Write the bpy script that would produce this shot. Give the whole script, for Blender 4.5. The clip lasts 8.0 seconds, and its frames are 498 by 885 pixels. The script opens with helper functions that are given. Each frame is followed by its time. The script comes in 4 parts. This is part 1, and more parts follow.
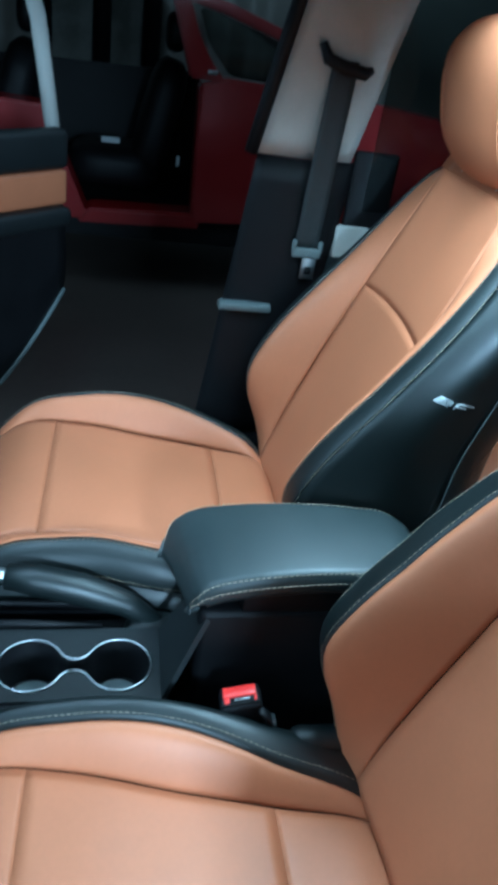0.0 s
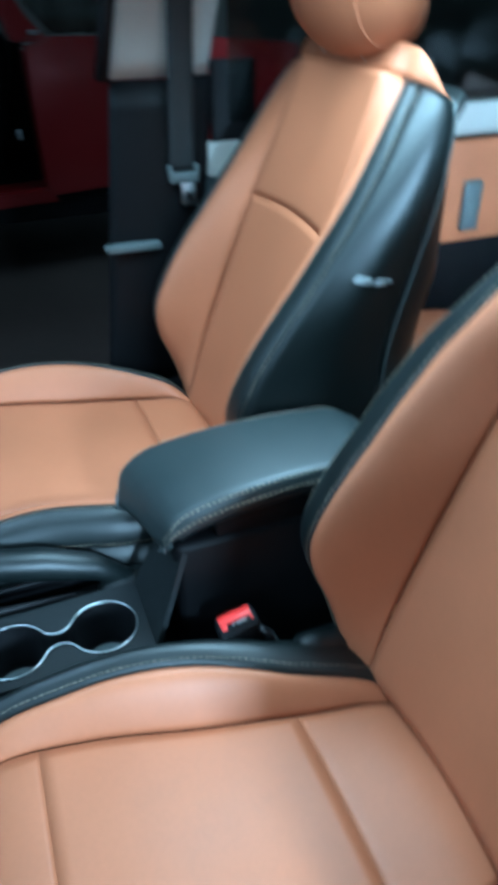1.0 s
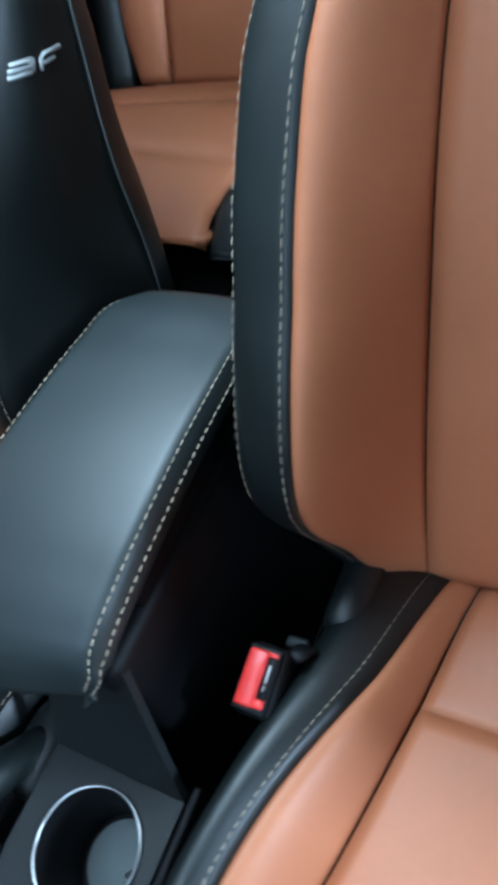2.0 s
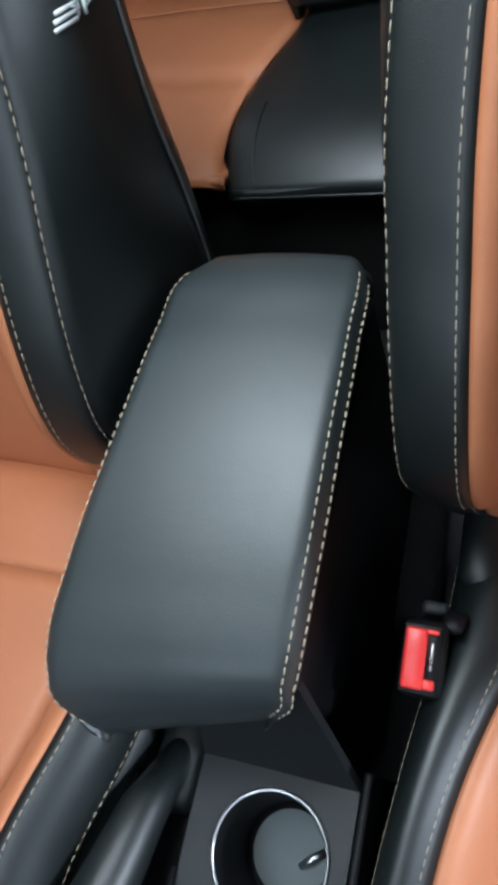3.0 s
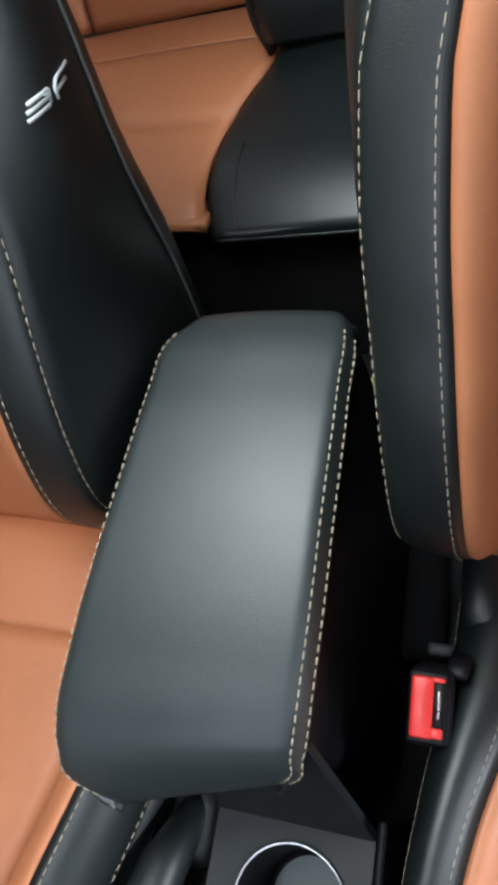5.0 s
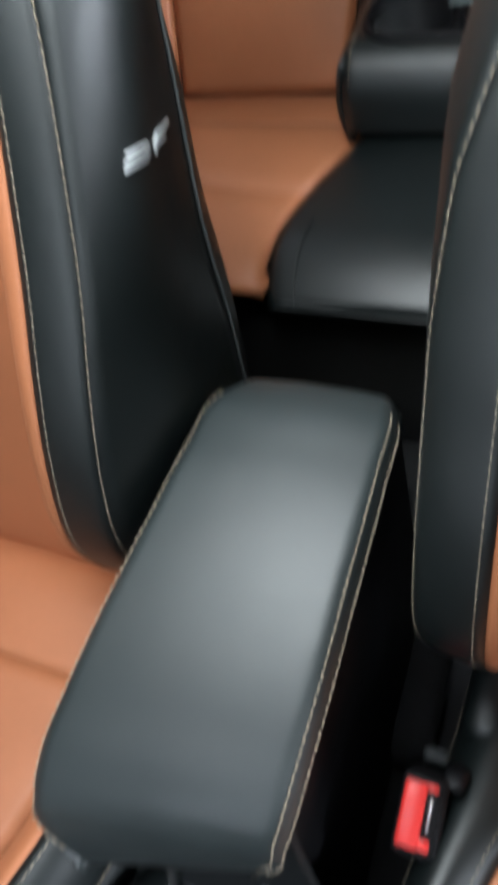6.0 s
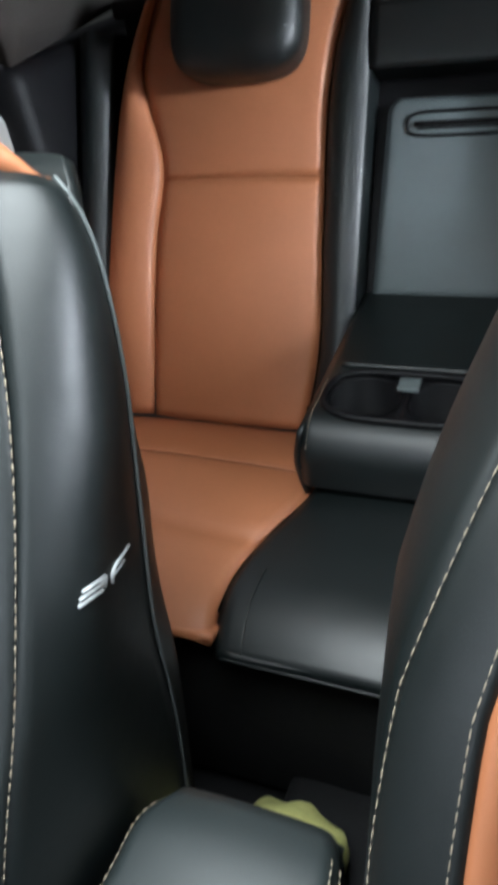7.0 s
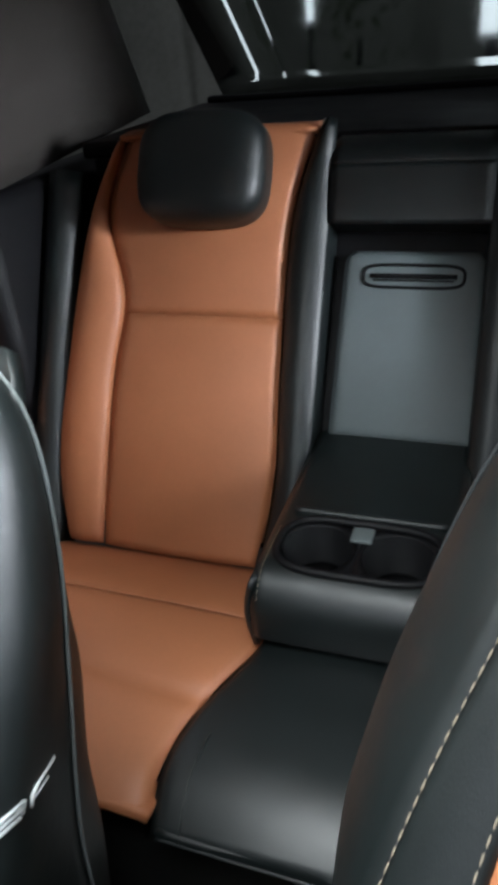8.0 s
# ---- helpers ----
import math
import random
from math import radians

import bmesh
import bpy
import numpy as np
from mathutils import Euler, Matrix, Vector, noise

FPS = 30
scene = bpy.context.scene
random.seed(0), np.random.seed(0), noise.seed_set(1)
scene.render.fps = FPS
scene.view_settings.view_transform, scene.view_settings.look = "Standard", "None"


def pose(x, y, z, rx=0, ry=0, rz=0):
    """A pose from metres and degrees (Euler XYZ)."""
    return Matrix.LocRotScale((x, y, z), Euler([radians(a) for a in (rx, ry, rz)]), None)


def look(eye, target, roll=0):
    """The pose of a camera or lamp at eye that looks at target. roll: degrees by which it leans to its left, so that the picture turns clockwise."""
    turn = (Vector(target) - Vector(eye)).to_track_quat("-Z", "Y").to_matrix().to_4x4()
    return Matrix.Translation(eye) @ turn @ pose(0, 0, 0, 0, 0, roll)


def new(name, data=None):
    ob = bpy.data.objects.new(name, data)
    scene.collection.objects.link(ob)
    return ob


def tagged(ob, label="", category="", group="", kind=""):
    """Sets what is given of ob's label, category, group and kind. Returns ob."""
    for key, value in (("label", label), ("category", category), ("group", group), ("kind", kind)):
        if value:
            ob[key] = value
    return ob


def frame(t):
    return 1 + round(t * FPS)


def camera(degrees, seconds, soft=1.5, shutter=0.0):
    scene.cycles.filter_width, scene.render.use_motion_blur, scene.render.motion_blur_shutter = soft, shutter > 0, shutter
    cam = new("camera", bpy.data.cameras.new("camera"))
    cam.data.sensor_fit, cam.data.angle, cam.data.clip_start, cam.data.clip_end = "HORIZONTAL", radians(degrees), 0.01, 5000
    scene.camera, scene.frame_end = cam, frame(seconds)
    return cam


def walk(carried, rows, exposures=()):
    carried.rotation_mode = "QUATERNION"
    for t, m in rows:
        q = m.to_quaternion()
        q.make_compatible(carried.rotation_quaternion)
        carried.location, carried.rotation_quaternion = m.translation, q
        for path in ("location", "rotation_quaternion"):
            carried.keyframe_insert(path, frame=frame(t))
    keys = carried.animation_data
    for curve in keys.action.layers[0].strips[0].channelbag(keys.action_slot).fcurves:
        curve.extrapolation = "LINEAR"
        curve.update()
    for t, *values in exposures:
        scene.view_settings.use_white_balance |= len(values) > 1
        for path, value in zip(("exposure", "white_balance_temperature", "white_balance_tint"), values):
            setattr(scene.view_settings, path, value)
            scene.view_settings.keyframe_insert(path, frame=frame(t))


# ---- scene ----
cam = camera(38.0, 8.0, soft=4.4, shutter=0.4)
PATH = [
    (0, (0.785, -0.079, 1.233), (-0.885, 0.289, 0.195), 8.9),
    (0.5, (0.79, -0.092, 1.251), (-0.903, 0.369, 0.292), 6.2),
    (1, (0.782, -0.113, 1.154), (-0.78, 0.472, 0.051), -0.8),
    (1.2, (0.721, -0.076, 1.061), (-0.799, 0.611, -0.042), -9.1),
    (2.3, (0.268, -0.016, 0.977), (-0.498, 0.857, -0.652), -27.0),
    (2.5, (0.241, -0.017, 0.984), (-0.53, 0.816, -0.662), -29.1),
    (3, (0.193, 0.009, 1.003), (-0.521, 0.786, -0.696), -32.9),
    (3.5, (0.19, 0.033, 1.028), (-0.533, 0.782, -0.679), -36.9),
    (4, (0.197, 0.046, 1.039), (-0.533, 0.832, -0.649), -37.3),
    (4.5, (0.198, 0.052, 1.034), (-0.53, 0.834, -0.657), -37.0),
    (5.8, (0.184, 0.047, 1.015), (-0.532, 0.799, -0.694), -33.1),
    (6, (0.178, 0.049, 1.031), (-0.58, 0.966, -0.577), -24.2),
    (6.5, (0.152, 0.119, 1.079), (-0.581, 1.383, -0.286), -12.6),
    (7, (0.164, 0.148, 1.123), (-0.558, 1.574, -0.079), -10.3),
    (7.5, (0.173, 0.165, 1.154), (-0.539, 1.697, 0.084), -7.8),
    (8, (0.157, 0.208, 1.171), (-0.483, 1.814, 0.164), -5.6),
]
walk(cam, [(t, look(eye, target, roll)) for t, eye, target, roll in PATH],
     exposures=[(0.0, 0.0, 4280, -12), (0.4, 0.06, 4430, -9), (1.2, 0.0, 4180, -13), (2.4, -0.27, 5250, 7), (3.2, -0.27, 5700, 9), (6.4, -0.28, 6000, 11), (7.0, -0.28, 5950, 10), (8.0, -0.34, 6050, 11)])

# ---- world and light ----
world = bpy.data.worlds.new("night_hall")
world.use_nodes = True
world.node_tree.nodes["Background"].inputs[0].default_value = (0.80, 0.92, 1.0, 1)
world.node_tree.nodes["Background"].inputs[1].default_value = 0.015
scene.world = world


def area(name, eye, target, sx, sy, watts, colour):
    data = bpy.data.lights.new(name, "AREA")
    data.shape, data.size, data.size_y, data.energy, data.color = "RECTANGLE", sx, sy, watts, colour
    ob = new(name, data)
    ob.matrix_world = look(eye, target)
    return ob


top = area("hall_lamp_top", (-0.45, -1.15, 3.5), (-0.25, -0.1, 0.4), 1.4, 0.9, 4, (0.95, 0.98, 1.0))
top.data.spread = radians(46)
area("hall_lamp_side", (2.6, 0.36, 1.50), (-0.4, 0.2, 0.7), 0.36, 0.30, 110, (0.95, 0.98, 1.0))
front = area("hall_lamp_front", (0.2, -3.2, 2.6), (0.0, 0.6, 0.6), 2.4, 1.3, 10, (0.93, 0.98, 1.0))
front.data.spread = radians(70)
# Unseen fill light, added to brighten the seats from the front corner.
area("added_corner_fill", (2.4, -1.4, 2.0), (-0.2, 0.2, 0.6), 0.8, 0.6, 12, (0.95, 0.98, 1.0))
area("hall_lamp_far", (-2.2, 2.5, 3.6), (-3.0, 0.0, 0.0), 1.6, 0.3, 15, (0.95, 0.97, 1.0))
# Fill light added under the headlining; no lamp is known there.
roof = area("added_roof_fill", (-0.08, 0.36, 1.325), (-0.08, 0.36, 0.0), 0.46, 0.46, 7.6, (0.96, 1.0, 0.95))
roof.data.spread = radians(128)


# ---- materials ----
def material(name, colour, rough=0.5, metal=0.0, grain=0.0, scale=600.0, vary=0.12, spec=0.5, mottle=9.0, coat=0.0, rand=0.0):
    mat = bpy.data.materials.new(name)
    mat.use_nodes = True
    nt = mat.node_tree
    N, L = nt.nodes, nt.links
    b = N["Principled BSDF"]
    b.inputs["Metallic"].default_value = metal
    b.inputs["Specular IOR Level"].default_value = spec
    b.inputs["Coat Weight"].default_value = coat
    co = N.new("ShaderNodeTexCoord")
    big = N.new("ShaderNodeTexNoise")
    big.inputs["Scale"].default_value, big.inputs["Detail"].default_value = mottle, 5
    L.new(co.outputs["Object"], big.inputs["Vector"])
    fine = N.new("ShaderNodeTexNoise")
    fine.inputs["Scale"].default_value, fine.inputs["Detail"].default_value = mottle * 14, 3
    L.new(co.outputs["Object"], fine.inputs["Vector"])
    mixn = N.new("ShaderNodeMath")
    mixn.operation = "MULTIPLY_ADD"
    mixn.inputs[1].default_value = 0.4
    L.new(fine.outputs["Fac"], mixn.inputs[0])
    L.new(big.outputs["Fac"], mixn.inputs[2])
    ramp = N.new("ShaderNodeMapRange")
    ramp.inputs[1].default_value, ramp.inputs[2].default_value = 0.4, 1.0
    ramp.inputs[3].default_value, ramp.inputs[4].default_value = 1 - vary, 1 + vary
    L.new(mixn.outputs[0], ramp.inputs[0])
    mul = N.new("ShaderNodeVectorMath")
    mul.operation = "SCALE"
    mul.inputs[0].default_value = colour
    L.new(ramp.outputs[0], mul.inputs["Scale"])
    L.new(mul.outputs[0], b.inputs["Base Color"])
    rr = N.new("ShaderNodeMapRange")
    rr.inputs[1].default_value, rr.inputs[2].default_value = 0.4, 1.0
    rr.inputs[3].default_value, rr.inputs[4].default_value = max(rough - 0.06, 0.02), min(rough + 0.06, 1)
    L.new(mixn.outputs[0], rr.inputs[0])
    L.new(rr.outputs[0], b.inputs["Roughness"])
    if grain:
        vor = N.new("ShaderNodeTexVoronoi")
        vor.inputs["Scale"].default_value = scale
        L.new(co.outputs["Object"], vor.inputs["Vector"])
        soft = N.new("ShaderNodeTexNoise")
        soft.inputs["Scale"].default_value, soft.inputs["Detail"].default_value = 17, 3
        L.new(co.outputs["Object"], soft.inputs["Vector"])
        b1 = N.new("ShaderNodeBump")
        b1.inputs["Strength"].default_value, b1.inputs["Distance"].default_value = grain, 0.0006
        L.new(vor.outputs["Distance"], b1.inputs["Height"])
        b2 = N.new("ShaderNodeBump")
        b2.inputs["Strength"].default_value, b2.inputs["Distance"].default_value = grain * 1.3, 0.004
        L.new(soft.outputs["Fac"], b2.inputs["Height"])
        L.new(b1.outputs[0], b2.inputs["Normal"])
        L.new(b2.outputs[0], b.inputs["Normal"])
    return mat


TAN = material("tan_leather", (0.425, 0.160, 0.071), 0.50, grain=0.12, scale=900, vary=0.08)
BLACK = material("black_leather", (0.0062, 0.0094, 0.0095), 0.44, grain=0.14, scale=900, vary=0.15, spec=0.62)
# Black leather made lighter: the armrest's broad overhead sheen is put into the colour.
PADDED = material("sheen_lightened_armrest_leather", (0.0220, 0.0295, 0.0305), 0.48, grain=0.14, scale=900, vary=0.12, spec=0.72)
PLASTIC = material("black_plastic", (0.005, 0.005, 0.006), 0.5, grain=0.2, scale=1500, vary=0.2, spec=0.22)
CONSOLE = material("charcoal_console_plastic", (0.011, 0.013, 0.014), 0.48, grain=0.2, scale=1500, vary=0.15, spec=0.4)
GREYPL = material("grey_plastic", (0.108, 0.130, 0.132), 0.55, grain=0.25, scale=900, vary=0.08)
TRIM = material("beige_trim_cloth", (0.50, 0.50, 0.465), 0.85, grain=0.4, scale=900, vary=0.08)
# Darker copy of the trim cloth, with the rear pillars' shade in its colour.
PILLAR = material("shaded_pillar_cloth", (0.045, 0.039, 0.034), 0.9, grain=0.4, scale=900, vary=0.1)
# Piping lightened on the far seat: its leather highlight is put into the colour.
PIPING = material("highlit_piping", (0.11, 0.125, 0.125), 0.5, vary=0.1, mottle=40)
THREAD = material("cream_thread", (0.40, 0.34, 0.25), 0.8, vary=0.2, mottle=90)
SILVER = material("silver_thread", (0.46, 0.49, 0.50), 0.5, vary=0.15, mottle=60)
CHROME = material("brushed_chrome", (0.52, 0.55, 0.56), 0.30, metal=1.0, vary=0.05)
RED = material("red_button_plastic", (0.72, 0.035, 0.03), 0.35, vary=0.1)
CARPET = material("black_carpet", (0.010, 0.010, 0.011), 0.95, grain=0.8, scale=500, vary=0.3)
WEB = material("grey_seat_belt_webbing", (0.022, 0.026, 0.028), 0.65, grain=0.6, scale=500, vary=0.15)
REDCAR = material("red_car_paint", (0.22, 0.006, 0.008), 0.34, coat=0.6, vary=0.05)
YELLOW = material("yellow_cloth", (0.55, 0.55, 0.20), 0.9, grain=0.5, scale=400, vary=0.2)
FLOORM = material("dark_hall_floor", (0.095, 0.078, 0.066), 0.4, vary=0.35, mottle=2.0)
WALLM = material("hall_wall_paint", (0.24, 0.24, 0.215), 0.8, vary=0.3, mottle=1.2)
CURTAIN = material("pale_curtain", (0.30, 0.29, 0.26), 0.85, vary=0.12, mottle=3)
LEAF = material("plant_leaf", (0.07, 0.11, 0.03), 0.5, vary=0.3)


def glass(name, tint, rough=0.0):
    mat = bpy.data.materials.new(name)
    mat.use_nodes = True
    b = mat.node_tree.nodes["Principled BSDF"]
    b.inputs["Base Color"].default_value = (*tint, 1)
    b.inputs["Transmission Weight"].default_value = 1.0
    b.inputs["Roughness"].default_value = rough
    b.inputs["IOR"].default_value = 1.45
    return mat


GLASS = glass("tinted_glass", (0.30, 0.33, 0.32), 0.06)


def glow(name, colour, strength):
    mat = bpy.data.materials.new(name)
    mat.use_nodes = True
    b = mat.node_tree.nodes["Principled BSDF"]
    b.inputs["Base Color"].default_value = (0.8, 0.8, 0.8, 1)
    b.inputs["Emission Color"].default_value = (*colour, 1)
    b.inputs["Emission Strength"].default_value = strength
    return mat


TUBE = glow("lit_tube", (0.95, 0.97, 1.0), 3.5)


# ---- mesh helpers ----
def part(name, bm, mat, parent=None, label="", smooth=True, thick=0.0):
    me = bpy.data.meshes.new(name)
    bm.to_mesh(me)
    bm.free()
    if smooth:
        me.polygons.foreach_set("use_smooth", [True] * len(me.polygons))
    me.materials.append(mat)
    ob = new(name, me)
    if parent:
        ob.parent = parent
    if label:
        ob["label"] = label
    if thick:
        mod = ob.modifiers.new("thickness", "SOLIDIFY")
        mod.thickness, mod.offset = thick, -1
    return ob


def thing(name, label, category, group="", kind=""):
    return tagged(new(name), label, category, group, kind)


def curve(xs, ys):
    """A smooth line through the given knots."""
    xs, ys = np.array(xs, float), np.array(ys, float)
    d = np.gradient(ys, xs)

    def at(x):
        x = min(max(x, xs[0]), xs[-1])
        i = min(max(int(np.searchsorted(xs, x)) - 1, 0), len(xs) - 2)
        h = xs[i + 1] - xs[i]
        k = (x - xs[i]) / h
        return float((1 + 2 * k) * (1 - k) ** 2 * ys[i] + k * (1 - k) ** 2 * h * d[i] + k * k * (3 - 2 * k) * ys[i + 1] + k * k * (k - 1) * h * d[i + 1])

    return at


def patch(fn, nu, nv, out, sink=0.0, rim=0.02, sides="lrbt"):
    """A skin over fn(u, v); its edges named in sides sink by that much within rim metres, as at a sewn seam."""
    P = np.array([[fn(i / nu, j / nv) for j in range(nv + 1)] for i in range(nu + 1)], float)
    if sink:
        du, dv = np.gradient(P, axis=0), np.gradient(P, axis=1)
        n = np.cross(du, dv)
        n /= np.linalg.norm(n, axis=2, keepdims=True) + 1e-12
        if (n.reshape(-1, 3) @ np.array(out, float)).sum() < 0:
            n = -n
        lu = np.concatenate([np.zeros((1, nv + 1)), np.cumsum(np.linalg.norm(np.diff(P, axis=0), axis=2), axis=0)])
        lv = np.concatenate([np.zeros((nu + 1, 1)), np.cumsum(np.linalg.norm(np.diff(P, axis=1), axis=2), axis=1)], axis=1)
        far = np.full(lu.shape, 9.0)
        for key, d in (("l", lu), ("r", lu[-1:] - lu), ("b", lv), ("t", lv[:, -1:] - lv)):
            if key in sides:
                far = np.minimum(far, d)
        k = np.clip(1 - far / rim, 0, 1) ** 2
        P = P - n * (k * sink)[..., None]
    bm = bmesh.new()
    V = [[bm.verts.new(p) for p in row] for row in P]
    for i in range(nu):
        for j in range(nv):
            try:
                bm.faces.new((V[i][j], V[i + 1][j], V[i + 1][j + 1], V[i][j + 1]))
            except ValueError:
                pass
    bm.normal_update()
    if sum((f.normal.dot(Vector(out)) * f.calc_area() for f in bm.faces)) < 0:
        bmesh.ops.reverse_faces(bm, faces=bm.faces)
    return bm


def box(cx, cy, cz, sx, sy, sz, r=0.005, seg=2, m=None):
    bm = bmesh.new()
    bmesh.ops.create_cube(bm, size=1)
    bmesh.ops.scale(bm, vec=(sx, sy, sz), verts=bm.verts)
    if r:
        bmesh.ops.bevel(bm, geom=bm.edges, offset=min(r, 0.49 * min(sx, sy, sz)), segments=seg, profile=0.5, affect="EDGES")
    bmesh.ops.transform(bm, matrix=(m or Matrix.Translation((cx, cy, cz))), verts=bm.verts)
    return bm


def pillow(sx, sy, sz, e, m, n=28):
    """A rounded block: a superellipsoid of the given size."""
    def q(a, p):
        return math.copysign(abs(a) ** p, a)

    bm = bmesh.new()
    bmesh.ops.create_uvsphere(bm, u_segments=n * 2, v_segments=n, radius=1)
    for v in bm.verts:
        x, y, z = v.co
        k = (abs(x) ** e + abs(y) ** e + abs(z) ** e) ** (-1 / e)
        v.co = (x * k * sx / 2, y * k * sy / 2, z * k * sz / 2)
    bmesh.ops.transform(bm, matrix=m, verts=bm.verts)
    return bm


def tube(points, r, n=8, closed=False, flat=1.0):
    pts = [Vector(p) for p in points]
    bm = bmesh.new()
    rings = []
    for i, p in enumerate(pts):
        a = pts[i - 1] if i or closed else p
        b = pts[(i + 1) % len(pts)] if i < len(pts) - 1 or closed else p
        d = (b - a).normalized()
        side = d.cross(Vector((0, 0, 1)))
        side = side.normalized() if side.length > 1e-4 else Vector((1, 0, 0))
        up = side.cross(d)
        rr = r[i] if isinstance(r, (list, tuple)) else r
        rings.append([bm.verts.new(p + rr * (math.cos(2 * math.pi * k / n) * side + flat * math.sin(2 * math.pi * k / n) * up)) for k in range(n)])
    for i in range(len(rings) if closed else len(rings) - 1):
        a, b = rings[i], rings[(i + 1) % len(rings)]
        for k in range(n):
            bm.faces.new((a[k], a[(k + 1) % n], b[(k + 1) % n], b[k]))
    if not closed:
        bm.faces.new(rings[0][::-1])
        bm.faces.new(rings[-1])
    return bm


def stitches(points, length=0.0060, pitch=0.0086, w=0.00045):
    """A row of sewn stitches along a line."""
    pts = [Vector(p) for p in points]
    run, total = [0.0], 0.0
    for a, b in zip(pts, pts[1:]):
        total += (b - a).length
        run.append(total)

    def at(d):
        d = min(max(d, 0), total)
        i = min(int(np.searchsorted(run, d, side="right")) - 1, len(pts) - 2)
        return pts[i].lerp(pts[i + 1], (d - run[i]) / max(run[i + 1] - run[i], 1e-9))

    bm = bmesh.new()
    d = 0.0
    while d + length < total:
        a, b = at(d), at(d + length)
        t = (b - a).normalized()
        s = t.orthogonal().normalized() * w
        u = t.cross(s).normalized() * w
        ends = [[bm.verts.new(p + x) for x in (s, u, -s, -u)] for p in (a, a.lerp(b, 0.2) , a.lerp(b, 0.8), b)]
        for k in (0, 3):
            c = sum((v.co for v in ends[k]), Vector()) / 4
            for v in ends[k]:
                v.co = c.lerp(v.co, 0.45)
        for p, q in zip(ends, ends[1:]):
            for k in range(4):
                bm.faces.new((p[k], p[(k + 1) % 4], q[(k + 1) % 4], q[k]))
        bm.faces.new(ends[0][::-1])
        bm.faces.new(ends[-1])
        d += pitch
    return bm


def wall(name, ax, pos, thick, u0, u1, v0, v1, mat, parent=None, label="", r=0.004):
    """A slab square to the axis ax."""
    c = {"x": (pos, (u0 + u1) / 2, (v0 + v1) / 2, thick, u1 - u0, v1 - v0), "y": ((u0 + u1) / 2, pos, (v0 + v1) / 2, u1 - u0, thick, v1 - v0), "z": ((u0 + u1) / 2, (v0 + v1) / 2, pos, u1 - u0, v1 - v0, thick)}[ax]
    return part(name, box(*c, r=r), mat, parent, label, smooth=False)


# ---- front seats ----
TIP = curve([0.34, 0.45, 0.51, 0.56, 0.62, 0.69, 0.76, 0.83, 0.90, 0.97, 1.03], [0.238, 0.205, 0.182, 0.178, 0.198, 0.238, 0.288, 0.340, 0.388, 0.432, 0.470])
MID = curve([0.34, 0.38, 0.60, 0.80, 0.95, 1.03], [0.235, 0.245, 0.322, 0.398, 0.452, 0.480])
REAR = curve([0.34, 0.55, 0.65, 0.77, 0.85, 0.95, 1.03], [0.42, 0.455, 0.462, 0.492, 0.514, 0.532, 0.541])
WIDE = curve([0.34, 0.50, 0.80, 0.90, 0.97, 1.00, 1.03], [0.258, 0.264, 0.270, 0.269, 0.262, 0.255, 0.242])
INNER = curve([0.34, 0.60, 0.80, 1.03], [0.150, 0.152, 0.145, 0.105])
P_INNER = curve([0.34, 0.60, 0.80, 0.92, 1.03], [0.150, 0.155, 0.165, 0.168, 0.160])
C_MID = curve([-0.33, -0.28, -0.15, 0.0, 0.15, 0.205, 0.23, 0.255], [0.345, 0.385, 0.405, 0.398, 0.388, 0.384, 0.374, 0.345])
C_TIP = curve([-0.33, -0.27, -0.15, 0.0, 0.15, 0.21, 0.255], [0.345, 0.408, 0.452, 0.460, 0.426, 0.398, 0.350])
C_IN = curve([-0.33, -0.20, 0.0, 0.22, 0.30], [0.215, 0.205, 0.165, 0.122, 0.10])
C_BORD = curve([-0.33, -0.20, 0.0, 0.13, 0.30], [0.250, 0.242, 0.218, 0.175, 0.122])
C_OUT = curve([-0.33, -0.20, 0.0, 0.13, 0.30], [0.280, 0.285, 0.268, 0.250, 0.24])
# inner border of the far cushion, which runs on straight beside the console
P_BORD = curve([-0.33, -0.21, -0.11, 0.01, 0.10, 0.30], [0.205, 0.203, 0.206, 0.233, 0.250, 0.252])
P_OUT = curve([-0.33, -0.21, -0.11, 0.01, 0.10, 0.30], [0.246, 0.246, 0.251, 0.277, 0.280, 0.278])
P_IN = curve([-0.33, -0.21, -0.11, 0.01, 0.10, 0.30], [0.172, 0.170, 0.172, 0.196, 0.205, 0.195])
P_TIP = curve([-0.33, -0.27, -0.15, 0.0, 0.15, 0.21, 0.255], [0.345, 0.398, 0.426, 0.427, 0.408, 0.392, 0.350])


def inset(z):
    """How far the sewn edge lies inside the seat's full width."""
    return 0.008 + 0.034 * min(max((z - 0.72) / 0.26, 0), 1) ** 1.3



def bulge(u, z):
    """How far the padded side swells out between its two seams."""
    return 0.004 * math.sin(math.pi * u) + 0.011 * math.sin(math.pi * u) * min(max((1.0 - z) / 0.15, 0), 1)


